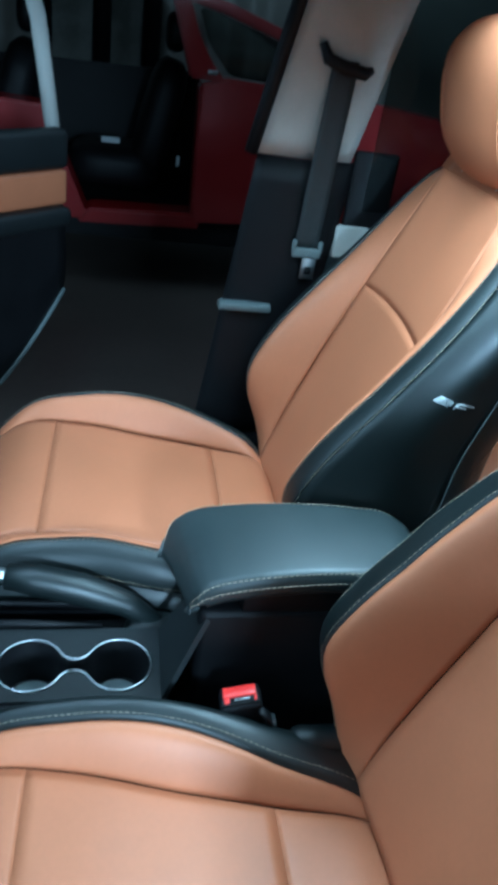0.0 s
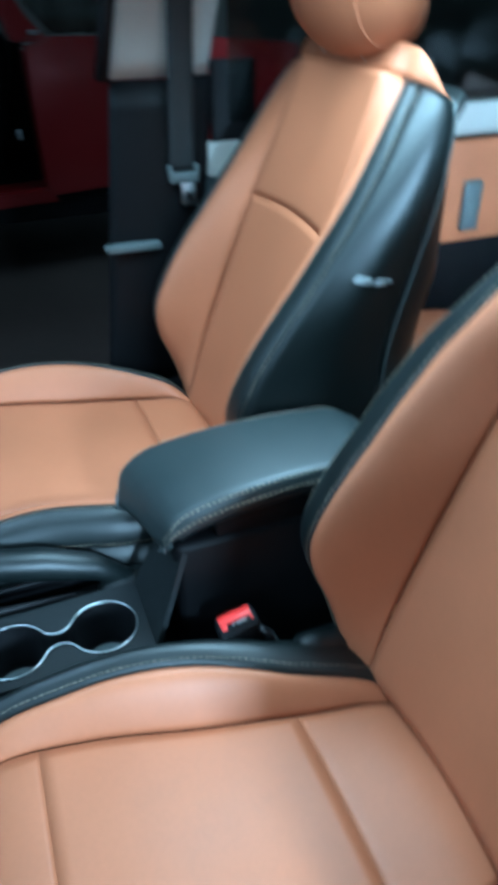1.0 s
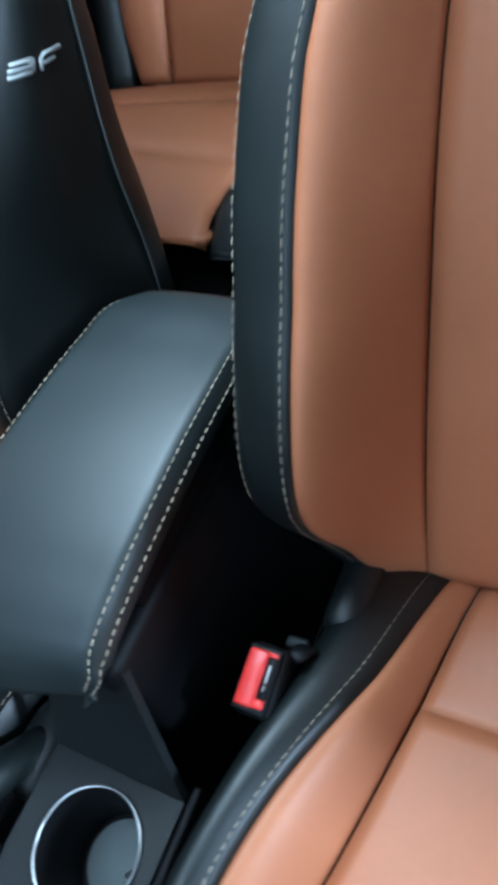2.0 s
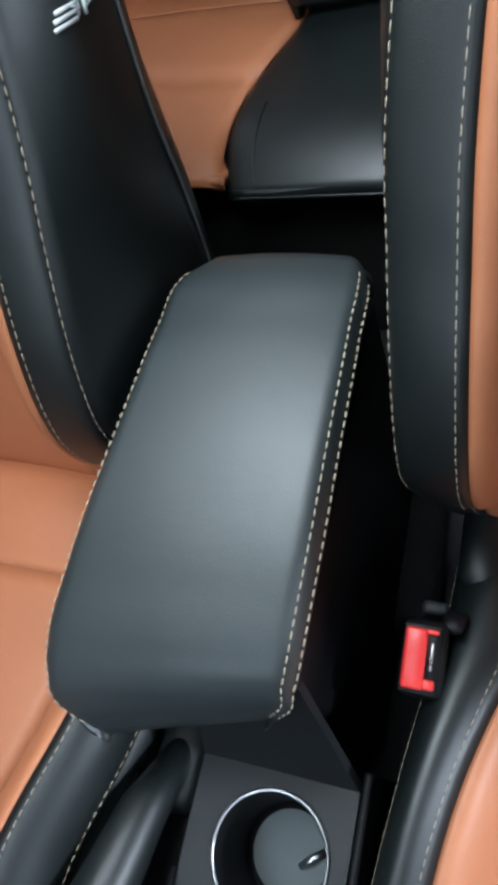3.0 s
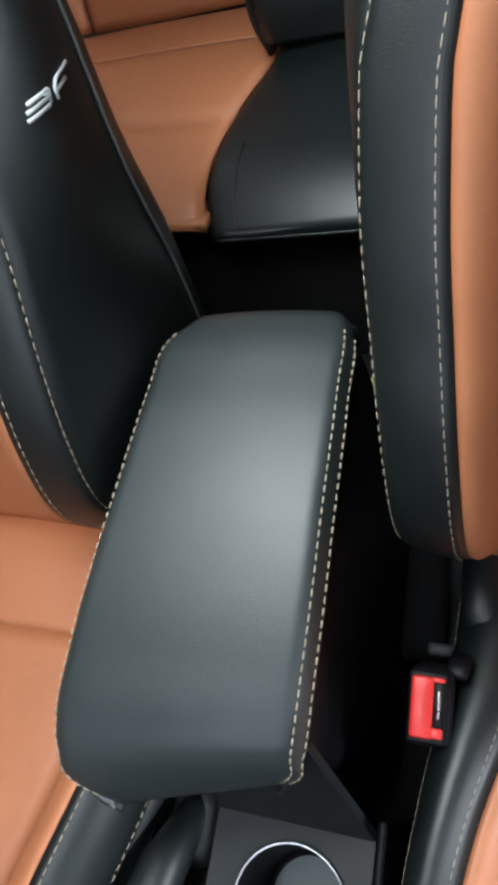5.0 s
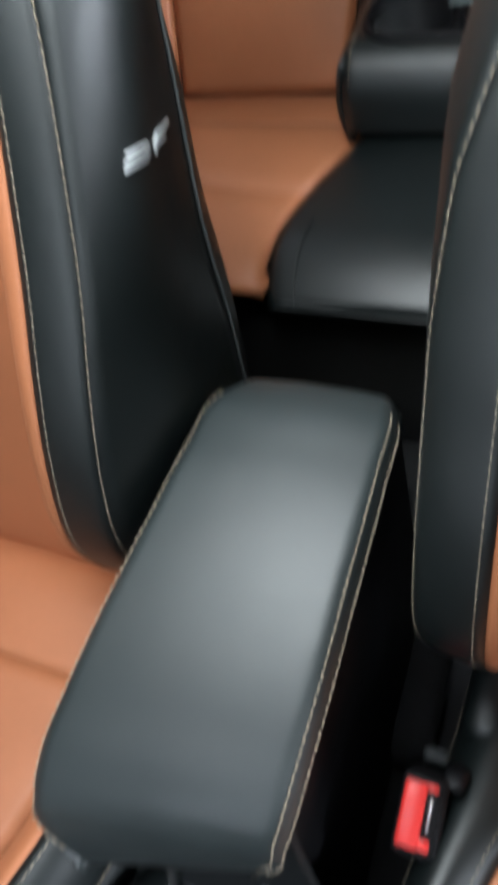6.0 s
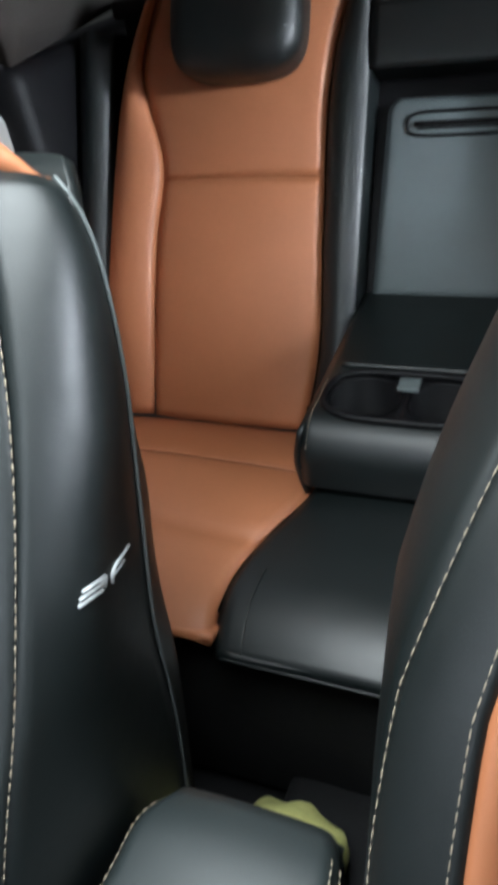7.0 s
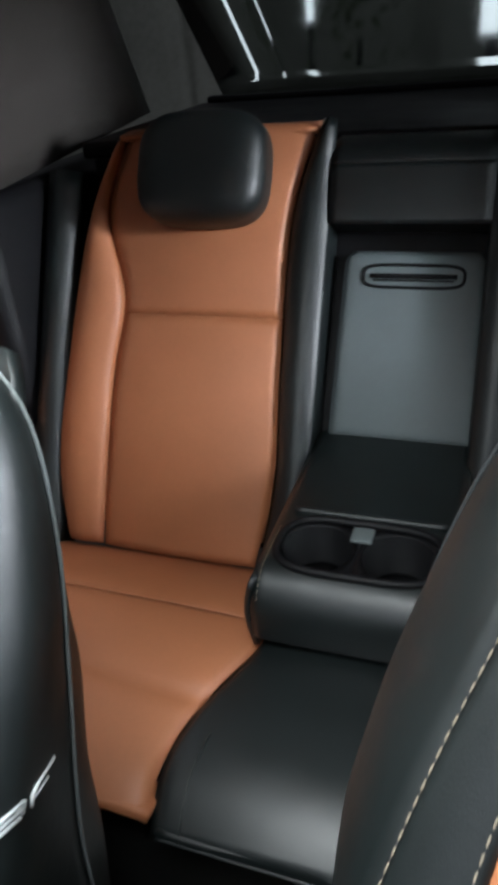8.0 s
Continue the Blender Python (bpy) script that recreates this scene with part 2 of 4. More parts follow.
def front_seat(cx, sg, dy, dz, edge, dc, top, slim, band, tip, base, label):
    """A seat; band: the black edge's width, tip: how far the bolsters lie back, base: the cushion's own place."""
    seat = thing("front_seat", label, "car seat", "front seats")

    def lead(z):
        if sg < 0:
            return TIP(z) - 0.024 * min(max((0.68 - z) / 0.14, 0), 1)
        return TIP(z) + tip * (1 + 0.3 * min(max((z - 0.6) / 0.15, 0), 1))

    def inner(q, z):
        """Half the middle panel's width on the side of q."""
        return (P_INNER if sg > 0 and q > 0 else INNER)(z)

    def seat_front(s, z):
        """The seat back's face at the width s and the height z."""
        w, a = WIDE(z) - band - 0.5 * inset(z), inner(s, z)
        k = min(max((abs(s) - a) / (w - a), 0), 1)
        return MID(z) + (lead(z) - MID(z)) * math.sin(k * math.pi / 2) ** 1.15

    def raw(s, y, z):
        return (cx + sg * s, y + dy, z + dz)

    def at(s, y, z):
        """A place on the seat back, whose top falls away to the rear."""
        k, t = min(max((y - 0.44) / 0.095, 0), 1), min(max((z - top + 0.14) / 0.14, 0), 1)
        return raw(s * (1 - slim * min(max((z - 0.79) / 0.24, 0), 1) ** 1.1), y, z - 0.034 * k ** 2 * t ** 2)

    fwd, up = (0, -1, 0.3), (0, -0.2, 1)
    seam = 0.80
    low, high = (lambda s: 0.335), (lambda s: seam - 0.25 * s * s)
    part("seat_back_panel", patch(lambda u, v: at((2 * u - 1) * inner(u - 0.5, 0.335 + v * 0.465), seat_front(0, 0.335 + v * (high((2 * u - 1) * 0.14) - 0.335)) - 0.012 * (2 * u - 1) ** 2, 0.335 + v * (high((2 * u - 1) * 0.14) - 0.335)), 20, 30, fwd, 0.0014, 0.012), TAN, seat, "smooth tan leather lower panel", thick=0.012)
    part("seat_back_upper_panel", patch(lambda u, v: at((2 * u - 1) * inner(u - 0.5, 0.80 + v * 0.22), MID(high((2 * u - 1) * 0.14) + v * (top - high((2 * u - 1) * 0.14))) - 0.012 * (2 * u - 1) ** 2, high((2 * u - 1) * 0.14) + v * (top - high((2 * u - 1) * 0.14))), 20, 18, fwd, 0.0014, 0.012, "lb" if sg > 0 else "lrb"), TAN, seat, "smooth tan leather shoulder panel", thick=0.012)
    for sd in (1, -1):
        def bol(u, v):
            z = 0.335 + v * (top - 0.335)
            a, w = inner(sd, z), WIDE(z) - band - 0.5 * inset(z)
            s = a + u * (w - a)
            return at(sd * s, seat_front(sd * s, z) - 0.012 * (1 - u), z)

        def strip(u, v):
            z = 0.335 + v * (top - 0.335)
            w, k = WIDE(z), u * math.pi / 2
            return at(sd * (w - band - 0.5 * inset(z) + (band - 0.5 * inset(z)) * math.sin(k)), lead(z) + edge * (1 - math.cos(k)), z)

        def side(u, v):
            z = 0.335 + v * (top - 0.335)
            w, f0, r0 = WIDE(z), lead(z) + edge, REAR(z)
            return at(sd * (w + bulge(u, z) * (1.0 if sg > 0 else 0.75) - inset(z) * (1 - u) ** 2.6 - 0.010 * u), f0 + u * (max(r0, f0 + 0.02) - f0), z)

        out = (sg * sd * 0.6, -1, 0)
        part("seat_back_bolster", patch(bol, 16, 44, (-sg * sd * 0.3, -1, 0.3), 0.0014, 0.012, "rb" if sg > 0 and sd > 0 else "lrb"), TAN, seat, thick=0.012)
        part("bolster_edge", patch(strip, 12, 44, out, 0.0012, 0.008), BLACK, seat, "black leather edge with cream stitching", thick=0.012)
        part("side_panel", patch(side, 12, 44, (sg * sd, 0, 0), 0.0012, 0.010), BLACK, seat, "black leather side of the seat back", thick=0.012)
        for off, nm in ((0.10, "stitching"), (0.90, "stitching")):
            line = [strip(off, v / 60) for v in range(4, 60)]
            n = Vector((sg * sd * (0.2 if off < 0.5 else 0.95), -0.98 if off < 0.5 else -0.3, 0))
            part(nm, stitches([Vector(p) + n * 0.0003 for p in line]), THREAD, seat)
        pipe = [side(1.0, v / 40) for v in range(0, 41)]
        part("piping", tube([Vector(p) + Vector((sg * sd * 0.001, 0, 0)) for p in pipe], 0.0016, 6), PIPING if sg > 0 else WEB, seat)

    def back(u, v):
        z = 0.335 + v * (top - 0.335)
        w, q = WIDE(z) - 0.009, math.sin(math.pi * (u - 0.5))
        pad = 0.008 + 0.092 * min(max((0.98 - z) / 0.24, 0), 1)
        return at(q * w, max(REAR(z), lead(z) + 0.07) + pad * (1 - abs(q) ** 8), z)

    part("back_cover", patch(back, 36, 30, (0, 1, 0)), BLACK, seat, thick=0.012)

    i0 = inset(top)
    rim, lip, full = WIDE(top) - band - 0.5 * i0, band - 0.5 * i0, WIDE(top) - 0.010

    def cap(u, v):
        """The rounded top, from the sewn edge in front to the back cover."""
        k = 3 * u - 1.5
        if abs(k) <= 1:
            q, y0, rise = k * rim, seat_front(k * rim, top), 1.0
        else:
            a = min((abs(k) - 1) / 0.5, 1.0) * math.pi / 2
            q = math.copysign(rim + lip * math.sin(a), k)
            y0, rise = lead(top) + edge * (1 - math.cos(a)), math.cos(a) ** 0.8
        qr = k / 1.5 * full
        y1 = REAR(top) + 0.008 * (1 - (qr / full) ** 4) - 0.002
        return at(q + (qr - q) * (1 - (1 - v) ** 2.6), y0 + v * (y1 - y0), top - 0.001 + 0.050 * math.sin(math.pi * v) * rise)

    part("seat_back_top", patch(cap, 48, 12, (0, 0, 1)), TAN, seat, thick=0.008)
    # head restraint on two rods
    part("head_restraint", pillow(0.310, 0.146, 0.238, 2.6, Matrix.Translation(raw(0.016, 0.486, 1.148 + max(top - 1.028, 0))) @ pose(0, 0, 0, 14, 0, 0)), TAN, seat, "padded tan leather head restraint")
    hm = Matrix.Translation(raw(0.016, 0.486, 1.148 + max(top - 1.028, 0))) @ pose(0, 0, 0, 14, 0, 0)
    for s in (-0.108, 0.108):
        loop = []
        for k in range(56):
            c, d = math.cos(2 * math.pi * k / 56), math.sin(2 * math.pi * k / 56)
            m = ((1 - abs(s / 0.155) ** 2.6) / (abs(c / 0.073) ** 2.6 + abs(d / 0.119) ** 2.6)) ** (1 / 2.6)
            loop.append(hm @ Vector((s, c * m, d * m)))
        part("seam", tube(loop, 0.0022, 6, closed=True), TAN, seat)
    for s in (-0.07, 0.07):
        part("head_restraint_rod", tube([raw(s, 0.49, 1.00), raw(s, 0.49, 1.12)], 0.006, 10), CHROME, seat)
    # cushion
    ya, yb = -0.33, 0.255
    c_in, c_bord, c_out, c_tip = (P_IN, P_BORD, P_OUT, P_TIP) if sg > 0 else (C_IN, C_BORD, C_OUT, C_TIP)

    def at0(s, y, z):
        return (base[0] + sg * s, (y if sg > 0 else min(y, 0.13) + max(y - 0.13, 0) * 1.4) + base[1], z + dc)

    for y0, y1, sides in ((-0.325, -0.20, "lrt"), (-0.20, 0.125, "lrbt"), (0.125, 0.255, "lrb")):
        def mid(u, v, y0=y0, y1=y1):
            y = y0 + v * (y1 - y0)
            k = 2 * u - 1
            return at0(k * c_in(y) if k > 0 else k * C_IN(y), y, C_MID(y) + 0.006 * (1 - k * k))

        part("cushion_panel", patch(mid, 24, 18, up, 0.0015, 0.012, sides), TAN, seat, thick=0.012)
    for sd in (1, -1):
        inn, bord, rim_out, crest = (c_in, c_bord, c_out, c_tip) if sd > 0 else (C_IN, C_BORD, C_OUT, C_TIP)

        def cb(u, v):
            y = ya + v * (yb - ya)
            a, w = inn(y), bord(y)
            return at0(sd * (a + u * (w - a)), y, C_MID(y) + (crest(y) - C_MID(y)) * math.sin(u * math.pi / 2))

        def cs(u, v):
            y = ya + v * (yb - ya)
            a, w, k = bord(y), rim_out(y), u * math.pi / 2
            return at0(sd * (a + (w - a) * math.sin(k)), y, crest(y) - 0.055 * (1 - math.cos(k)) + (0.024 if sg < 0 else 0.0) * math.sin(math.pi * u) ** 1.5)

        def cl(u, v):
            y = ya + v * (yb - ya)
            return at0(sd * (rim_out(y) - 0.015 * u), y, crest(y) - 0.055 - u * (crest(y) - 0.055 - 0.14))

        part("cushion_bolster", patch(cb, 14, 36, up, 0.002, 0.012), TAN, seat, thick=0.012)
        part("cushion_edge", patch(cs, 10, 36, (sg * sd, 0, 0.6), 0.0015, 0.008), BLACK, seat, "black leather edge with cream stitching", thick=0.012)
        part("cushion_side", patch(cl, 4, 36, (sg * sd, 0, 0), 0.003, 0.01), BLACK, seat, thick=0.012)
        for off in (0.12, 0.92):
            line = [cs(off, v / 50) for v in range(1, 50)]
            part("stitching", stitches([Vector(p) + Vector((sg * sd * 0.4, 0, 0.7)) * 0.0005 for p in line]), THREAD, seat)

    def apron(u, v):
        k = 2 * u - 1
        return at0(k * 0.262, ya + 0.012 - 0.022 * math.sin(v * math.pi / 2), 0.345 + 0.01 - v * 0.20)

    part("cushion_front", patch(apron, 16, 8, (0, -1, 0)), BLACK, seat, thick=0.012)
    for s in (-0.22, 0.22):
        part("seat_rail", box(base[0] + s, -0.02 + base[1], 0.07, 0.05, 0.50, 0.14, 0.008), PLASTIC, seat, smooth=False)
    return seat


passenger = front_seat(-0.372, 1, 0.0, 0.0, 0.012, 0.018, 1.030, 0.0, 0.046, 0.020, (-0.372, 0.0), "tan leather front seat with black stitched bolsters and a head restraint")
driver = front_seat(0.369, -1, 0.045, -0.008, 0.014, -0.062, 1.055, 0.25, 0.053, 0.0, (0.388, 0.026), "tan leather front seat with black stitched bolsters beside the red buckle")

# ---- the centre console ----
console = thing("centre_console", "black plastic centre console with two ringed cup holders", "console")
part("storage_box", box(-0.014, 0.225, 0.252, 0.145, 0.35, 0.49, 0.012), PLASTIC, console)
CUPS = [(0.029, -0.058), (0.029, -0.186)]


LID_L = curve([0.0, 0.008, 0.03, 0.05, 0.10, 0.15, 0.20, 0.30, 0.347, 0.376], [-0.074, -0.096, -0.106, -0.107, -0.103, -0.097, -0.091, -0.085, -0.082, -0.066])
LID_R = curve([0.0, 0.008, 0.03, 0.05, 0.10, 0.15, 0.20, 0.30, 0.357, 0.376], [0.040, 0.055, 0.063, 0.066, 0.069, 0.071, 0.071, 0.069, 0.065, 0.058])
LID_Z = curve([0.0, 0.006, 0.015, 0.03, 0.05, 0.10, 0.15, 0.20, 0.25, 0.30, 0.352, 0.376], [0.490, 0.514, 0.530, 0.545, 0.556, 0.569, 0.578, 0.583, 0.584, 0.582, 0.575, 0.565])


def lid_pt(u, v):
    """The lid's skin: u across, from one lower edge over the top to the other; v along."""
    y = 0.376 * (0.35 * v + 0.65 * v * v)
    k = 2 * u - 1
    q = min(max(k / 0.84, -1), 1)
    x = LID_L(y) + (0.5 + 0.5 * math.copysign(abs(q) ** 0.94, q)) * (LID_R(y) - LID_L(y))
    z = LID_Z(y) + 0.005 * (1 - q * q) - 0.004 * max((abs(q) - 0.88) / 0.12, 0) ** 2
    if abs(k) > 0.84:
        d = (abs(k) - 0.84) / 0.16
        z -= d * (0.032 - 0.028 * max(1 - y / 0.04, 0))
        x += math.copysign(0.004 * math.sin(math.pi * d), k)
    return (x, y + 0.034 * (0.5 + 0.5 * q) * max(1 - y / 0.13, 0) ** 1.5, z)


armrest = thing("armrest", "padded black leather armrest lid with cream double stitching", "armrest")
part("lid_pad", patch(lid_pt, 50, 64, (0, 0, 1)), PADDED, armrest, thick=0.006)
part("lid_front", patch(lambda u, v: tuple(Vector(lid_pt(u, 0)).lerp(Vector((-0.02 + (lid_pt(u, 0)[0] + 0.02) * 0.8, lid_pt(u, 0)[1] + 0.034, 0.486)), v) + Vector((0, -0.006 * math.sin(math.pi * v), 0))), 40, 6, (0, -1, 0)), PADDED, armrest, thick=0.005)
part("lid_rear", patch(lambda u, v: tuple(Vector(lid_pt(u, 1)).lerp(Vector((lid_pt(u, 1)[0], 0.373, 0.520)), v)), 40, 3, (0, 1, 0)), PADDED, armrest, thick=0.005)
part("lid_base", box(-0.010, 0.240, 0.526, 0.132, 0.262, 0.062, 0.004), PLASTIC, armrest)
for u, w in ((0.085, -1), (0.912, 1), (0.952, 1)):
    line = [Vector(lid_pt(u, 0.03 + 0.94 * v / 60)) + Vector((w * 0.0008, 0, 0.0008)) for v in range(61)]
    part("stitching", stitches(line, 0.0053, 0.0078, 0.0007), THREAD, armrest)

# cup holder: a plate with one opening, two round wells joined by a neck
CUP_R, NECK = 0.0475, 0.010
CUP_M = (CUPS[0][1] + CUPS[1][1]) / 2
CUP_D = (CUPS[0][1] - CUPS[1][1]) / 2
FILLET = (NECK ** 2 + CUP_D ** 2 - CUP_R ** 2) / (2 * (CUP_R - NECK))


def twin(grow, z):
    """The joined outline of the two wells, widened by grow."""
    out = []
    turn = math.atan2(CUP_D, NECK + FILLET)
    r, f = CUP_R + grow, FILLET - grow
    for k in range(29):
        a = -turn + (math.pi + 2 * turn) * k / 28
        out.append((CUPS[0][0] + r * math.cos(a), CUPS[0][1] + r * math.sin(a), z))
    for k in range(1, 10):
        a = turn - 2 * turn * k / 10
        out.append((CUPS[0][0] - NECK - FILLET + f * math.cos(a), CUP_M + f * math.sin(a), z))
    for k in range(29):
        a = math.pi - turn + (math.pi + 2 * turn) * k / 28
        out.append((CUPS[1][0] + r * math.cos(a), CUPS[1][1] + r * math.sin(a), z))
    for k in range(1, 10):
        a = math.pi + turn - 2 * turn * k / 10
        out.append((CUPS[0][0] + NECK + FILLET + f * math.cos(a), CUP_M + f * math.sin(a), z))
    return out


def plate():
    bm = bmesh.new()
    rings = ([(-0.045, -0.36, 0.360), (0.092, -0.36, 0.360), (0.092, 0.004, 0.360), (-0.045, 0.004, 0.360)], twin(0.0, 0.360))
    edges = []
    for ring in rings:
        vs = [bm.verts.new(p) for p in ring]
        edges += [bm.edges.new((vs[i], vs[(i + 1) % len(vs)])) for i in range(len(vs))]
    bmesh.ops.triangle_fill(bm, use_beauty=True, use_dissolve=False, edges=edges)
    bmesh.ops.recalc_face_normals(bm, faces=bm.faces)
    if sum(f.normal.z for f in bm.faces) < 0:
        bmesh.ops.reverse_faces(bm, faces=bm.faces)
    return bm


part("cup_plate", plate(), CONSOLE, console, smooth=False, thick=0.006)
bm = bmesh.new()
rows = [[bm.verts.new(p) for p in twin(g, z)] for g, z in ((-0.0002, 0.361), (-0.002, 0.355), (-0.0065, 0.290), (-0.009, 0.284))]
for a, b in zip(rows, rows[1:]):
    for k in range(len(a)):
        bm.faces.new((a[k], b[k], b[(k + 1) % len(a)], a[(k + 1) % len(a)]))
bm.faces.new(rows[-1][::-1])
cup = part("cup_holder", bm, PLASTIC, console, "dark twin cup well with a silver rim")
part("rim", tube(twin(0.0006, 0.3620), 0.0015, 8, closed=True), CHROME, cup, "thin silver ring")
for cx, cy in CUPS:
    bm = bmesh.new()
    bmesh.ops.create_circle(bm, cap_ends=True, radius=0.035, segments=40, matrix=Matrix.Translation((cx, cy, 0.2865)))
    part("cup_mat", bm, GREYPL, cup, "grey rubber mat", smooth=False, thick=0.002)
part("clip", tube([(0.040, -0.066, 0.290), (0.050, -0.058, 0.293), (0.060, -0.050, 0.290)], [0.003, 0.0045, 0.0032], 10), CHROME, console, "small shiny metal clip in the cup")
part("console_front", patch(lambda u, v: (-0.045 + 0.137 * u + v * (0.018 - 0.052 * u), 0.004 + 0.056 * v, 0.361 + 0.125 * v), 4, 6, (0, -1, 0.2)), CONSOLE, console, smooth=False, thick=0.008)
for x0, x1 in ((-0.112, -0.104), (0.092, 0.100)):
    part("console_side", box((x0 + x1) / 2, -0.17, 0.178, 0.008, 0.38, 0.356, 0.003), PLASTIC, console, smooth=False)
part("brake_well", box(-0.079, -0.17, 0.315, 0.050, 0.38, 0.010, 0.003), PLASTIC, console, smooth=False)
part("well_edge", tube([(-0.050, -0.36, 0.366), (-0.048, -0.20, 0.368), (-0.046, -0.085, 0.366)], [0.006, 0.006, 0.002], 8), PLASTIC, console)
part("tunnel", box(-0.005, 0.62, 0.045, 0.22, 0.85, 0.10, 0.03), CARPET, console, "black carpeted tunnel")

brake = thing("handbrake", "black handbrake lever with a chrome release button", "handbrake")
part("lever", tube([(-0.068, 0.010, 0.345), (-0.078, -0.05, 0.382), (-0.086, -0.12, 0.404), (-0.094, -0.19, 0.416), (-0.098, -0.235, 0.420)], [0.012, 0.021, 0.026, 0.025, 0.020], 16), BLACK, brake)
part("release_button", tube([(-0.098, -0.232, 0.420), (-0.0995, -0.250, 0.4215), (-0.1, -0.256, 0.4215)], [0.0125, 0.0125, 0.008], 14), CHROME, brake, "chrome button")
part("gaiter", pillow(0.055, 0.10, 0.05, 2.4, Matrix.Translation((-0.068, 0.0, 0.335)), 12), BLACK, brake)

# ---- buckle of the near belt ----
buckle = thing("seat_belt_buckle", "black seat belt buckle with a red release button", "buckle")
BK = Matrix.Translation((0.130, 0.108, 0.411)) @ pose(0, 0, 0, 13, 3, 0)
part("housing", box(0, 0, 0, 0.035, 0.060, 0.075, 0.007, 3, BK @ Matrix.Translation((0.002, 0, -0.039))), PLASTIC, buckle)
part("frame", box(0, 0, 0, 0.030, 0.054, 0.006, 0.002, 2, BK @ Matrix.Translation((0, 0, -0.0015))), PLASTIC, buckle)
part("button", box(0, 0, 0, 0.0175, 0.047, 0.008, 0.0025, 2, BK @ Matrix.Translation((-0.0045, 0, 0.0))), RED, buckle, "red plastic button")
part("button_step", box(0, 0, 0, 0.010, 0.008, 0.007, 0.002, 2, BK @ Matrix.Translation((0.0075, -0.0185, 0.0))), RED, buckle, "red plastic button")
part("button_step", box(0, 0, 0, 0.010, 0.004, 0.007, 0.0015, 2, BK @ Matrix.Translation((0.0075, 0.0215, 0.0))), RED, buckle, "red plastic button")
part("slot", box(0, 0, 0, 0.009, 0.033, 0.004, 0.001, 1, BK @ Matrix.Translation((0.0085, 0.003, 0.0005))), PLASTIC, buckle)
part("latch", box(0, 0, 0, 0.0028, 0.022, 0.004, 0.001, 1, BK @ Matrix.Translation((0.0082, 0.003, 0.0025))), CHROME, buckle, "bright metal latch")
part("stalk", box(0, 0, 0, 0.022, 0.012, 0.16, 0.004, 2, BK @ Matrix.Translation((0.004, 0.022, -0.14)) @ pose(0, 0, 0, -14, 0, 0)), WEB, buckle)
part("web_loop", tube([(0.150, 0.165, 0.34), (0.152, 0.15, 0.39), (0.150, 0.135, 0.405)], [0.009, 0.010, 0.008], 10, flat=0.4), PLASTIC, buckle)
part("hinge_cover", box(0.166, 0.225, 0.325, 0.04, 0.09, 0.10, 0.016, 3), BLACK, driver, "black hinge cover")
part("hinge_cover", box(-0.150, 0.235, 0.36, 0.05, 0.085, 0.10, 0.018, 3), BLACK, passenger, "black hinge cover")


# ---- embroidered emblem on the inner side of the far seat ----
def emblem(seat, x, dy, dz, sg):
    bm = bmesh.new()

    def side_x(y, z):
        z = z - dz
        f0, w = TIP(z) + 0.036, WIDE(z)
        u = min(max((y - dy - f0) / (REAR(z) - f0), 0), 1)
        return x + sg * (w + bulge(u, z) - inset(z) * (1 - u) ** 2.6 - 0.010 * u + 0.0004)

    def stroke(pts, r):
        t = tube([(side_x(0.380 + 1.06 * a, 0.775 + 0.62 * b - 0.34 * a), 0.380 + 1.06 * a, 0.775 + 0.62 * b - 0.34 * a) for a, b in pts], 0.78 * r, 6)
        me = bpy.data.meshes.new("tmp")
        t.to_mesh(me)
        t.free()
        bm.from_mesh(me)
        bpy.data.meshes.remove(me)

    for a, b, n in ((0.000, -0.006, 0.021), (0.003, 0.001, 0.023), (0.007, 0.008, 0.020)):
        stroke([(a, b), (a + n, b)], 0.0019)
    stroke([(0.023, -0.005), (0.028, 0.008)], 0.0015)
    stroke([(0.031, -0.008), (0.034, 0.004), (0.040, 0.010), (0.063, 0.012)], 0.0020)
    stroke([(0.034, 0.000), (0.051, 0.002)], 0.0018)
    stroke([(0.020, 0.008), (0.027, 0.003), (0.024, -0.004)], 0.0015)
    part("emblem", bm, SILVER, seat, "silver embroidered emblem")


emblem(passenger, -0.372, 0.0, 0.0, 1)

# ---- rear seat ----
rear = thing("rear_bench", "tan and black leather rear bench with folded-down centre armrest", "bench seat")


def rb(x, z, d=0.0):
    """A place on the rear seat back, d metres proud of it."""
    return (x, 1.090 + 0.51 * (z - 0.37) - d * 0.89, z + d * 0.454)


